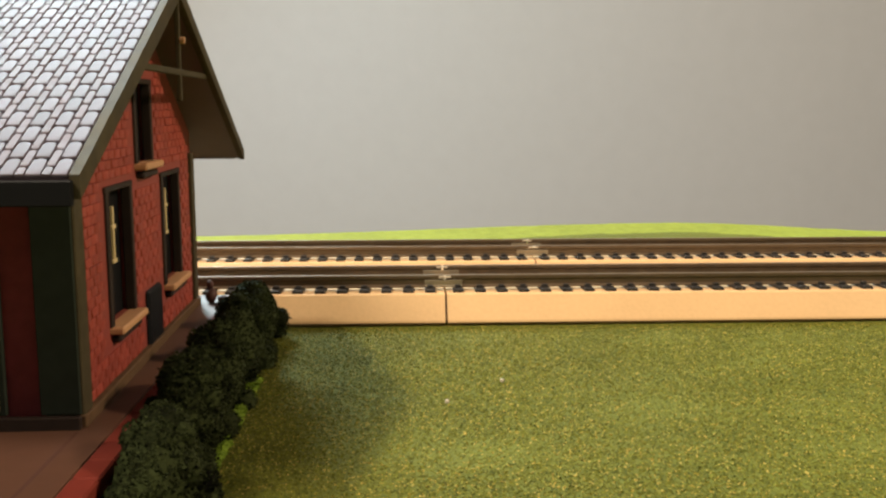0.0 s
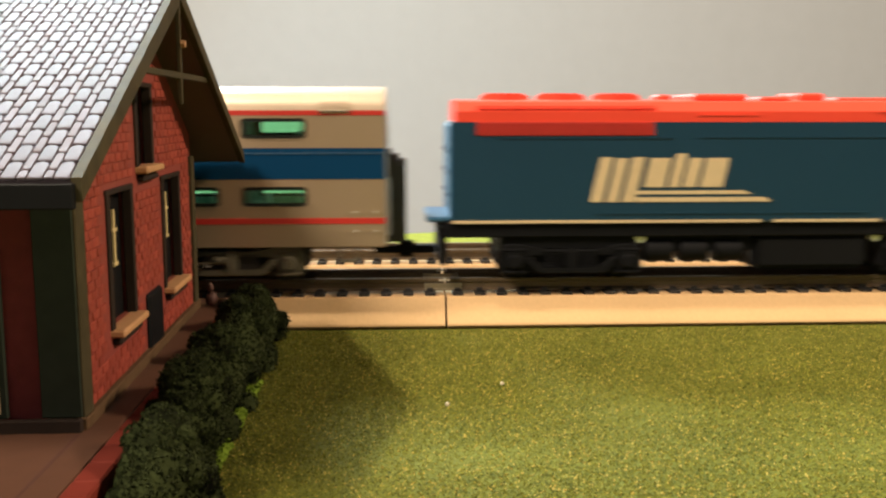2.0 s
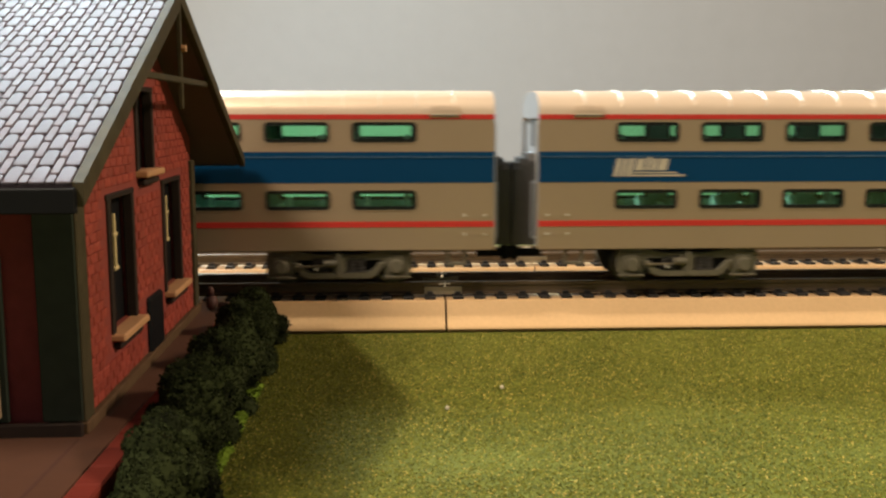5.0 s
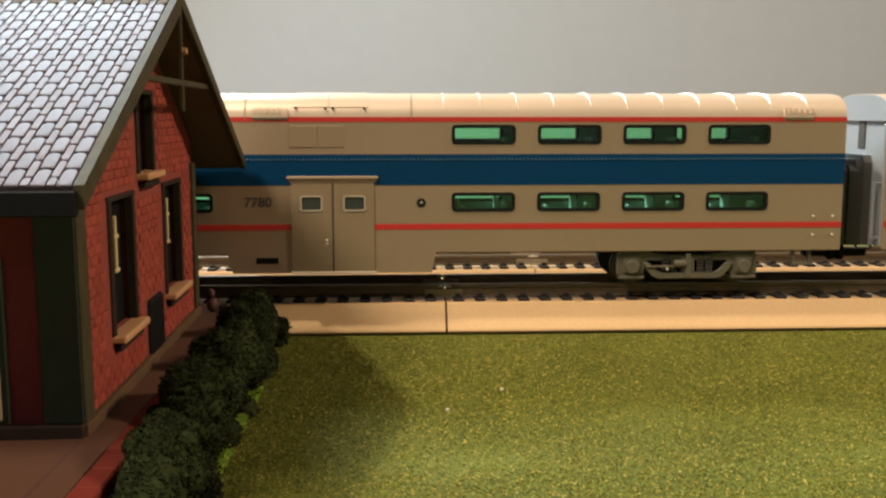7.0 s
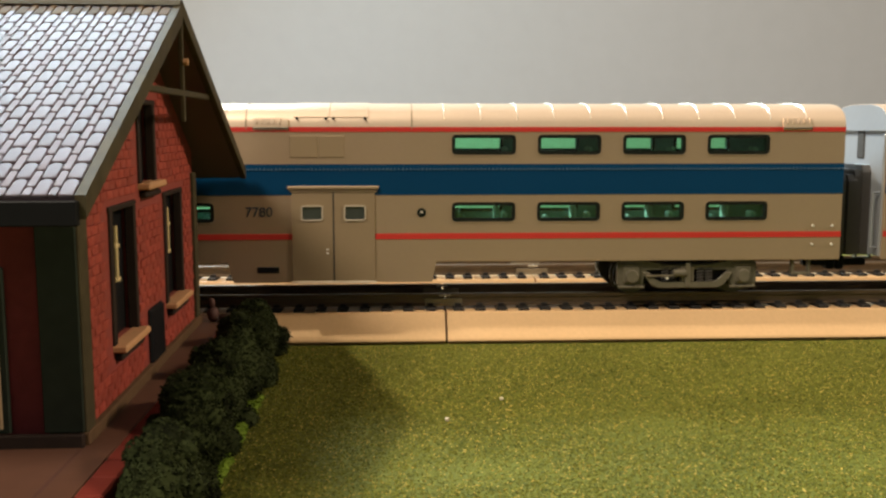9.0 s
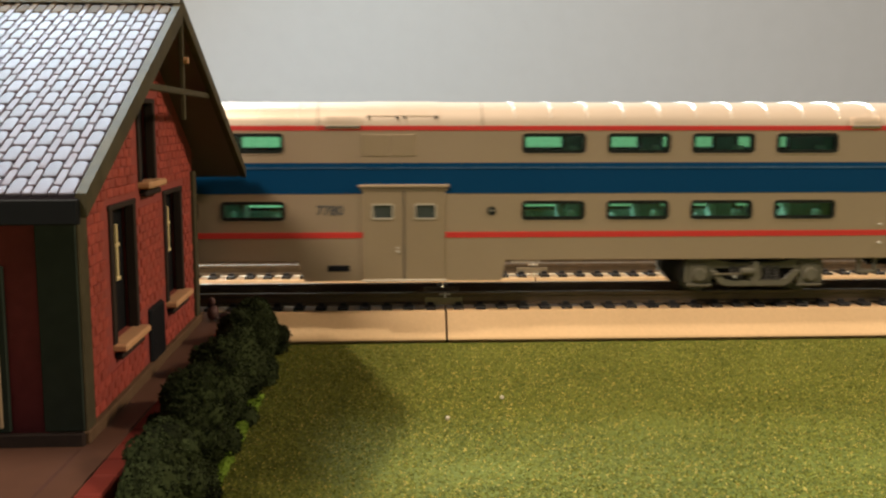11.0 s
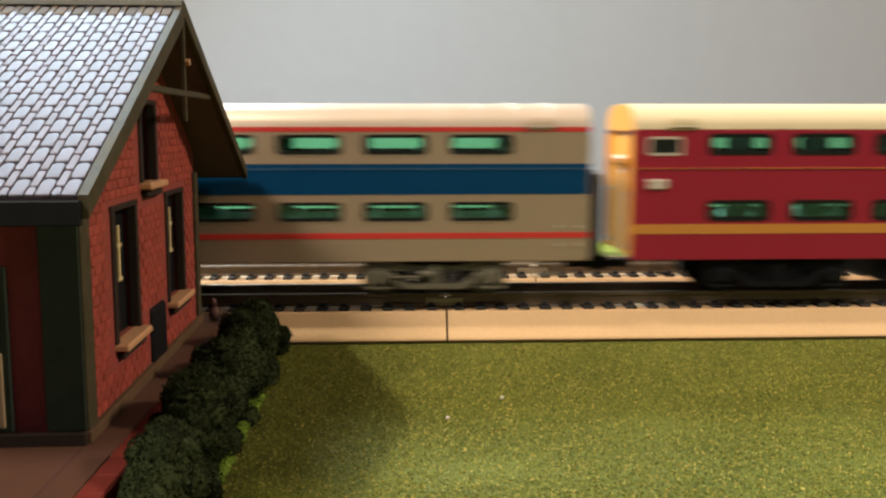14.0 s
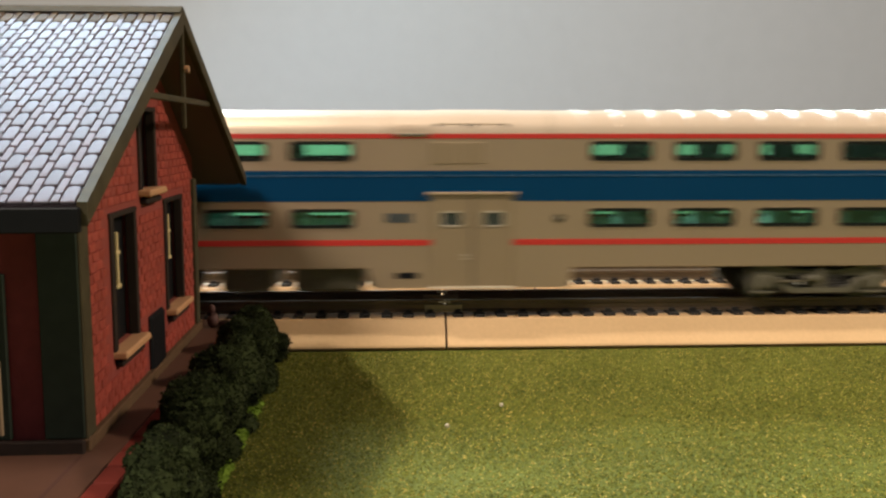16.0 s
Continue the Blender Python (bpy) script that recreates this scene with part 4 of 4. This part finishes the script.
def station():
    h = thing("station_house", "red brick station house model with dark green trim and slate roof", "house")
    place(h, -29.3, 87.6, PLAT_TOP, 1.0)
    holes = [(11.2, 20.6, 6.6, 20.4), (35.8, 45.6, 6.5, 20.2), (23.9, 31.4, 22.6, 31.6)]
    # gable wall that faces the lawn, as a pentagon with its openings, on x = 0
    bm = bmesh.new()
    ys = sorted({0, DEEP, APEX_Y, *(v for q in holes for v in q[:2])})
    zs = sorted({0, 22.0, *(v for q in holes for v in q[2:])})
    zs.append(APEX_Z)

    def corner(u, v):
        return bm.verts.new((0, u, min(v, slope_z(u) - 1.05)))
    for a, b in zip(ys, ys[1:]):
        for c, d in zip(zs, zs[1:]):
            if any(q[0] <= a and b <= q[1] and q[2] <= c and d <= q[3] for q in holes):
                continue
            if c < max(slope_z(a), slope_z(b)) - 1.1:
                bm.faces.new([corner(u, v) for u, v in ((a, c), (b, c), (b, d), (a, d))])
    bmesh.ops.remove_doubles(bm, verts=bm.verts, dist=1e-3)
    bmesh.ops.dissolve_degenerate(bm, edges=bm.edges, dist=1e-3)
    bmesh.ops.recalc_face_normals(bm, faces=bm.faces)
    got = bmesh.ops.extrude_face_region(bm, geom=bm.faces[:])
    bmesh.ops.translate(bm, verts=[v for v in got["geom"] if isinstance(v, bmesh.types.BMVert)], vec=(-1.6, 0, 0))
    wall = part("gable_wall", bm, M_MORTAR, h, "rough red brick gable wall")
    part("front_wall", box(-LEN, -1.6, 0, 1.6, 0, 23.2), M_FRONT_SHADE_RED, h, "front wall under the eave, its red darkened for shade")
    part("back_wall", box(-LEN, -1.6, DEEP - 1.6, DEEP, 0, 22.5), M_BRICK, h)
    part("far_wall", box(-LEN, -LEN + 1.6, 1.6, DEEP - 1.6, 0, 24), M_BRICK, h)
    # Matte black box added to stand for the darkness inside.
    part("unlit_interior_box", box(-LEN + 3, -4.0, 3.0, DEEP - 3, 0.2, 20), M_BLACK, h, "black box for the unlit interior")
    # trim
    for y0, y1, z1 in ((-0.35, 2.3, 22.8), (DEEP - 1.6, DEEP + 0.4, 22.4)):
        part("corner_board", box(-3.0, 0.5, y0, y1, 0, z1, 0.12), M_TRIM, h, "dark green corner board")
    # Added over the corner board's front face, which is coloured as shaded.
    part("front_board", box(-3.3, 0.3, -0.75, -0.4, 1.2, 22.4, 0.08), M_FRONT_SHADE_GREEN, h, "front corner board, its green darkened for shade")
    part("base_board", box(-0.3, 0.75, -0.7, DEEP + 0.7, -0.1, 1.1, 0.12), M_BASEBOARD, h, "weathered brown base board")
    part("base_board", box(-LEN, 0.4, -1.5, -0.75, -0.1, 1.2, 0.12), M_FRAME, h)
    # windows
    for k, (y0, y1, z0, z1) in enumerate(holes):
        bm = bmesh.new()
        for b in ((y0 - 0.5, y0 + 0.5, z0, z1 + 0.2), (y1 - 0.5, y1 + 0.4, z0, z1 + 0.2), (y0 - 0.7, y1 + 0.6, z1, z1 + 0.6)):
            bx(bm, -0.8, 0.3, *b, 0.1)
        w = part("window", bm, M_FRAME, h, "narrow sash window with dark surround and tan sill")
        # Opaque slab: the dark behind the glass is put into its black.
        part("pane", box(-1.5, -1.2, y0, y1, z0, z1), M_BLACK, w, "opaque black pane for the unlit interior")
        part("sill", box(-0.6, 1.45, y0 - 0.5, y1 + 0.5, z0 - 0.75, z0 + 0.05, 0.18), M_SILL, w, "tan stone sill")
        part("sill_bracket", box(-0.4, 0.9, y0 + 0.2, y1 - 0.2, z0 - 1.7, z0 - 0.96, 0.2), M_FRAME, w)
        if k < 2:
            bm = bmesh.new()
            lo_z, hi_z = z0 + 0.45 * (z1 - z0), z0 + 0.88 * (z1 - z0)
            bx(bm, -0.4, -0.1, y0 + 2.9, y0 + 3.4, lo_z, hi_z, 0.05)
            for zz in (lo_z, (lo_z + hi_z) / 2 + 0.6):
                bx(bm, -0.45, -0.05, y0 + 2.4, y0 + 3.9, zz, zz + 0.4, 0.05)
            part("sash", bm, M_SASH, w, "cream sash bar")
    part("cellar_hatch", box(-0.3, 0.5, 25.6, 32.4, 0.6, 7.5, 0.3), M_BLACK, h, "small black hatch")
    # door in the side that faces the lawn's edge
    d = part("side_door", box(-14.5, -6.4, -0.5, 0.2, 1.1, 16.5, 0.1), M_FRONT_SHADE_GREEN, h)
    part("door_panel", box(-13.8, -7.0, -0.7, -0.3, 1.5, 8.6, 0.15), M_DOOR, d, "pale lower door panel")
    part("door_glass", box(-13.8, -7.0, -0.7, -0.3, 9.4, 15.8, 0.1), M_BLACK, d)
    # roof
    th = 1.0
    for nm, y0, y1 in (("roof_slope", NEAR_Y, APEX_Y), ("roof_slope", APEX_Y, FAR_EAVE)):
        bm = prism(bmesh.new(), [(y0, slope_z(y0 + (0.001 if y0 == APEX_Y else 0))), (y1, slope_z(y1 - (0.001 if y1 == APEX_Y else 0))), (y1, slope_z(y1 - (0.001 if y1 == APEX_Y else 0)) - th), (y0, slope_z(y0 + (0.001 if y0 == APEX_Y else 0)) - th)], "x", -LEN - 5, GABLE - 0.3)
        slope = part(nm, warped(bm), M_ROOFBASE if y0 < 0 else M_SOFFIT, h)
        if y0 < 0:
            near_slope = slope
    # barge boards on the gable edge
    for y0, y1 in ((NEAR_Y, APEX_Y), (APEX_Y, FAR_EAVE)):
        e = 0.001
        za, zb = slope_z(y0 + e), slope_z(y1 - e)
        bm = prism(bmesh.new(), [(y0, za + 0.3), (y1, zb + 0.3), (y1, zb - (1.2 if y1 == FAR_EAVE else 1.9)), (y0, za - 1.5)], "x", GABLE - 0.3, GABLE + 0.5)
        part("barge_board", warped(bm), M_TRIM, h, "dark green barge board")
    # Near eave board in black instead of trim colour, to stand for its shade.
    part("fascia", box(-LEN - 5, GABLE, NEAR_Y - 0.6, NEAR_Y + 0.15, slope_z(NEAR_Y) - 2.0, slope_z(NEAR_Y) - 0.1, 0.1), M_BLACK, h, "eave board coloured black for its shade")
    part("fascia", box(-LEN - 5, GABLE, FAR_EAVE - 0.15, FAR_EAVE + 0.5, slope_z(FAR_EAVE) - 1.1, slope_z(FAR_EAVE) + 0.2, 0.1), M_TRIM, h)
    part("ridge_cap", prism(bmesh.new(), [(APEX_Y - 1.2, APEX_Z - 0.45), (APEX_Y, APEX_Z + 0.35), (APEX_Y + 1.2, APEX_Z - 0.75), (APEX_Y, APEX_Z - 0.4)], "x", -LEN - 5, GABLE - 0.2), M_TRIM, h)
    # gable truss
    x0, x1 = GABLE - 0.7, GABLE - 0.15
    part("tie_beam", box(x0, x1, 4.6, 43.5, 32.5, 33.2, 0.1), M_TRIM, h, "thin gable tie beam")
    part("king_post", box(x0, x1, APEX_Y - 0.3, APEX_Y + 0.3, 29.6, APEX_Z - 1.5, 0.1), M_TRIM, h)
    part("finial_pin", rod(bmesh.new(), (x1, APEX_Y, 36.4), (x1 + 0.5, APEX_Y, 36.4), 0.4, 8), M_SILL, h)
    return h, wall, near_slope


house, gable_wall, near_slope = station()


# ---- hedge beside the platform ----
def bush(x, y, rx, ry, height, seed, label):
    rng = np.random.default_rng(seed)
    b = thing("bush", label, "bush", group="hedge along the platform")
    place(b, x, y, 0)
    lobes = []
    for k in range(26):
        th, up = rng.uniform(0, 2 * math.pi), rng.uniform(0.05, 1.0)
        out = math.sqrt(max(1 - up * up, 0)) * rng.uniform(0.72, 1.0)
        r = rng.uniform(0.24, 0.40) * rx * 1.25
        lobes.append((max(min(out * math.cos(th) * rx, rx - r * 0.6), -rx + r * 0.6), out * math.sin(th) * (ry - r * 0.5), max(up * height - r, r * 0.5), r))
    bm = bmesh.new()
    bmesh.ops.create_icosphere(bm, subdivisions=3, radius=1, matrix=Matrix.Translation((0, 0, height * 0.38)) @ Matrix.Diagonal((rx * 0.78, ry * 0.9, height * 0.46, 1)))
    for x_, y_, z_, r in lobes:
        bmesh.ops.create_icosphere(bm, subdivisions=2, radius=r * 0.93, matrix=Matrix.Translation((x_, y_, z_)))
    for v in bm.verts:
        v.co += v.normal * 0.35 * noise.noise(v.co * 0.9 + Vector((seed, 0, 0)))
        v.co.z = max(v.co.z, 0.0)
    crown = part("crown", bm, M_BUSH, b, "dark green foam foliage", smooth=True)
    pts = []
    for k, (x_, y_, z_, r) in enumerate(lobes):
        n = int(110 * r * r) + 80
        d = rng.normal(size=(n, 3))
        d /= np.linalg.norm(d, axis=1)[:, None]
        p = np.array((x_, y_, z_)) + d * r * rng.uniform(0.86, 1.12, n)[:, None]
        free = p[:, 2] > 0.2
        for j, (u, v, w, q) in enumerate(lobes):
            if j != k:
                free &= np.linalg.norm(p - np.array((u, v, w)), axis=1) > q * 0.9
        pts.append(p[free])
    n = 2600
    d = rng.normal(size=(n, 3))
    d /= np.linalg.norm(d, axis=1)[:, None]
    pts.append(np.column_stack([d[:, 0] * rx * 0.8, d[:, 1] * ry * 0.92, np.maximum(height * (0.38 + 0.48 * d[:, 2]), 0.2)]))
    crumbs("leaf_clumps", np.concatenate(pts), 0.20, M_BUSH, b, 0.9)
    return b


SHRUB = "dark green foam bush in the hedge beside the platform"
for i, (x, y, rx, ry, hh) in enumerate(((-20.3, 79.5, 4.0, 8.2, 10.2), (-20.9, 95.0, 4.0, 9.4, 11.2), (-21.2, 111.5, 3.9, 9.2, 10.4), (-21.3, 127.5, 4.0, 9.2, 10.6), (-21.5, 142.5, 4.2, 7.6, 9.3))):
    bush(x, y, rx, ry, hh, 11 + i, SHRUB)
rng = np.random.default_rng(3)
tuft_y = np.concatenate([rng.uniform(84, 122, 420), rng.normal(103.5, 2.6, 170), rng.normal(89.5, 1.5, 90), rng.normal(115, 1.2, 50)])
k = len(tuft_y)
tuft = crumbs("lime_tufts", np.column_stack([-17.9 + rng.uniform(-0.8, 0.25, k), tuft_y, rng.uniform(0, 0.9, k)]), 0.45, M_LIME)
tagged(tuft, "bright lime foam edging along the hedge foot", "foliage", kind="stuff")


def sacks():
    s = thing("luggage_heap", "small reddish-brown luggage heap by the house corner", "luggage")
    place(s, -28.0, 143.5, PLAT_TOP)
    for x, y, z, r, h in ((0, 0, 0, 0.9, 2.2), (1.5, 0.6, 0, 0.8, 1.0), (-0.2, 0.3, 2.0, 0.5, 1.5)):
        bm = bmesh.new()
        bmesh.ops.create_icosphere(bm, subdivisions=2, radius=1)
        for v in bm.verts:
            k = 1 + 0.25 * noise.noise(v.co * 2 + Vector((x, y, z)))
            v.co = Vector((x + v.co.x * r * k, y + v.co.y * r * k, max(z + h * (0.5 + 0.5 * v.co.z * k), 0)))
        part("sack", bm, M_SACK, s, smooth=True)


sacks()


# ---- bricks and shingles, piece by piece ----
def shingles():
    """Columns of broad round-topped tiles with narrow ones between them, half a course out of step."""
    cols, rows, pitch = 18, 16, 1.92
    rise = slope_z(APEX_Y - 0.001) - slope_z(NEAR_Y)
    run, ang = math.hypot(APEX_Y - NEAR_Y, rise), math.atan2(rise, APEX_Y - NEAR_Y)
    step = (run - 1.4) / rows

    def tile(w, h, arch):
        bm = bmesh.new()
        out = [(-w / 2, 0.06), (-w * 0.3, 0.0), (w * 0.3, 0.0), (w / 2, 0.06), (w / 2, h - arch)]
        out += [(w / 2 * math.cos(radians(q)), h - arch + arch * math.sin(radians(q))) for q in (35, 65, 90, 115, 145)] + [(-w / 2, h - arch)]
        lo = [bm.verts.new((u, v, 0.0)) for u, v in out]
        mid = [bm.verts.new((u, v, 0.20)) for u, v in out]
        hi = [bm.verts.new((u * 0.90, h / 2 + (v - h / 2) * 0.93, 0.27)) for u, v in out]
        bm.faces.new(hi)
        for p, q in ((lo, mid), (mid, hi)):
            for k in range(len(out)):
                j = (k + 1) % len(out)
                bm.faces.new((p[k], p[j], q[j], q[k]))
        return bm

    def seat(c, r_, half):
        x = GABLE - 0.3 - pitch * (c + 0.35) - (pitch / 2 if half else 0)
        d = 0.1 + step * (r_ + (0.5 if half else 0))
        x += warp(NEAR_Y + d * math.cos(ang))
        return Matrix.Translation((x, NEAR_Y + d * math.cos(ang), slope_z(NEAR_Y) + 0.05 + d * math.sin(ang))) @ pose(0, 0, 0, math.degrees(ang))

    first = part("shingle", tile(1.12, step - 0.17, 0.62), M_SHINGLE, near_slope)
    brown = first.data.copy()
    brown.materials[0] = M_SHINGLE_TOP
    made = 0
    for r_ in range(rows):
        for c in range(cols):
            m = seat(c, r_, False)
            m.translation *= MM
            o = first if made == 0 else new("shingle", brown if r_ == rows - 1 else first.data)
            o.parent, o.matrix_basis = near_slope, m @ pose(0, 0, 0, 0, 0, random.uniform(-1, 1))
            made += 1
    bm = bmesh.new()
    slim = part("shingle", tile(0.64, step - 0.17, 0.30), M_SHINGLE_TOP, near_slope)
    for c in range(cols):
        m = seat(c, rows - 1.3, True)
        m.translation *= MM
        o = slim if c == 0 else new("shingle", slim.data)
        o.parent, o.matrix_basis = near_slope, m
    for r_ in range(-1, rows - 1):
        for c in range(cols):
            one = tile(0.64, (step if r_ >= 0 else step / 2) - 0.17, 0.30)
            one.transform(seat(c, max(r_, -0.5), True))
            me = bpy.data.meshes.new("one")
            one.to_mesh(me), bm.from_mesh(me)
            one.free(), bpy.data.meshes.remove(me)
    tagged(part("narrow_shingles", bm, M_SHINGLE_JOINED, near_slope), kind="stuff")


shingles()


def bricks():
    """Rough courses of brick on the gable wall, clear of its openings."""
    holes = [(10.2, 21.6, 4.6, 21.4), (34.8, 46.6, 4.5, 21.2), (22.9, 32.4, 20.6, 32.6), (25.2, 32.8, 0, 7.9)]
    L, H = 2.3, 0.98
    meshes = []
    rng = random.Random(8)
    for k in range(4):
        bm = box(-0.2, 0.12, 0.035, L - 0.035, 0.035, H - 0.035, 0.06)
        for v in bm.verts:
            if v.co.x > 0:
                v.co.x += rng.uniform(-0.05, 0.07)
        o = part("brick", bm, M_BRICK, gable_wall)
        meshes.append(o.data)
        bpy.data.objects.remove(o)
    r = 0
    while 1.1 + r * H < 41:
        z = 1.1 + r * H
        y = 2.4 - (L / 2 if r % 2 else 0)
        while y + L < DEEP - 1.2:
            top = min(slope_z(y + 0.01), slope_z(y + L))
            clear = not any(q[0] < y + L and y < q[1] and q[2] < z + H and z < q[3] for q in holes)
            if y > 2.2 and clear and z + H < top - 2.6:
                o = new("brick", meshes[rng.randrange(4)])
                o.parent, o.matrix_basis = gable_wall, pose(rng.uniform(-0.04, 0.05) * MM, y * MM, z * MM)
            y += L
        r += 1


bricks()


# ---- what moves ----
RUN = [
    (0.0, -413.5), (0.5, -367.4), (1.0, -321.8), (1.5, -280.3), (2.0, -244.4), (2.5, -210.0), (3.0, -171.6), (3.5, -135.0), (4.0, -105.1), (4.2, -95.0),
    (4.7, -70.5), (5.2, -47.5), (5.7, -26.8), (6.1, -12.4), (6.3, -7.1), (6.5, -2.9), (6.75, -0.7), (7.0, -0.06), (7.4, 0.0), (9.2, 0.0), (10.2, 0.0),
    (10.6, 1.6), (10.9, 7.8), (11.1, 15.2), (11.3, 26.5), (11.5, 41.8), (12.0, 83.8), (12.5, 129.6), (13.0, 183.4), (13.5, 242.0), (14.0, 300.3), (14.5, 359.0),
    (15.0, 417.1), (15.5, 475.4), (16.0, 534.4)]


def motions():
    for ob, home in ((loco, 304.1), (car_a, HOME + PITCH), (car_b, HOME), (car_c, HOME - PITCH), (car_d, HOME - 2 * PITCH), (car_e, HOME - 3 * PITCH)):
        walk(ob, [(t, pose((home + d) * MM, TRACK_Y * MM, 0)) for t, d in RUN])


motions()
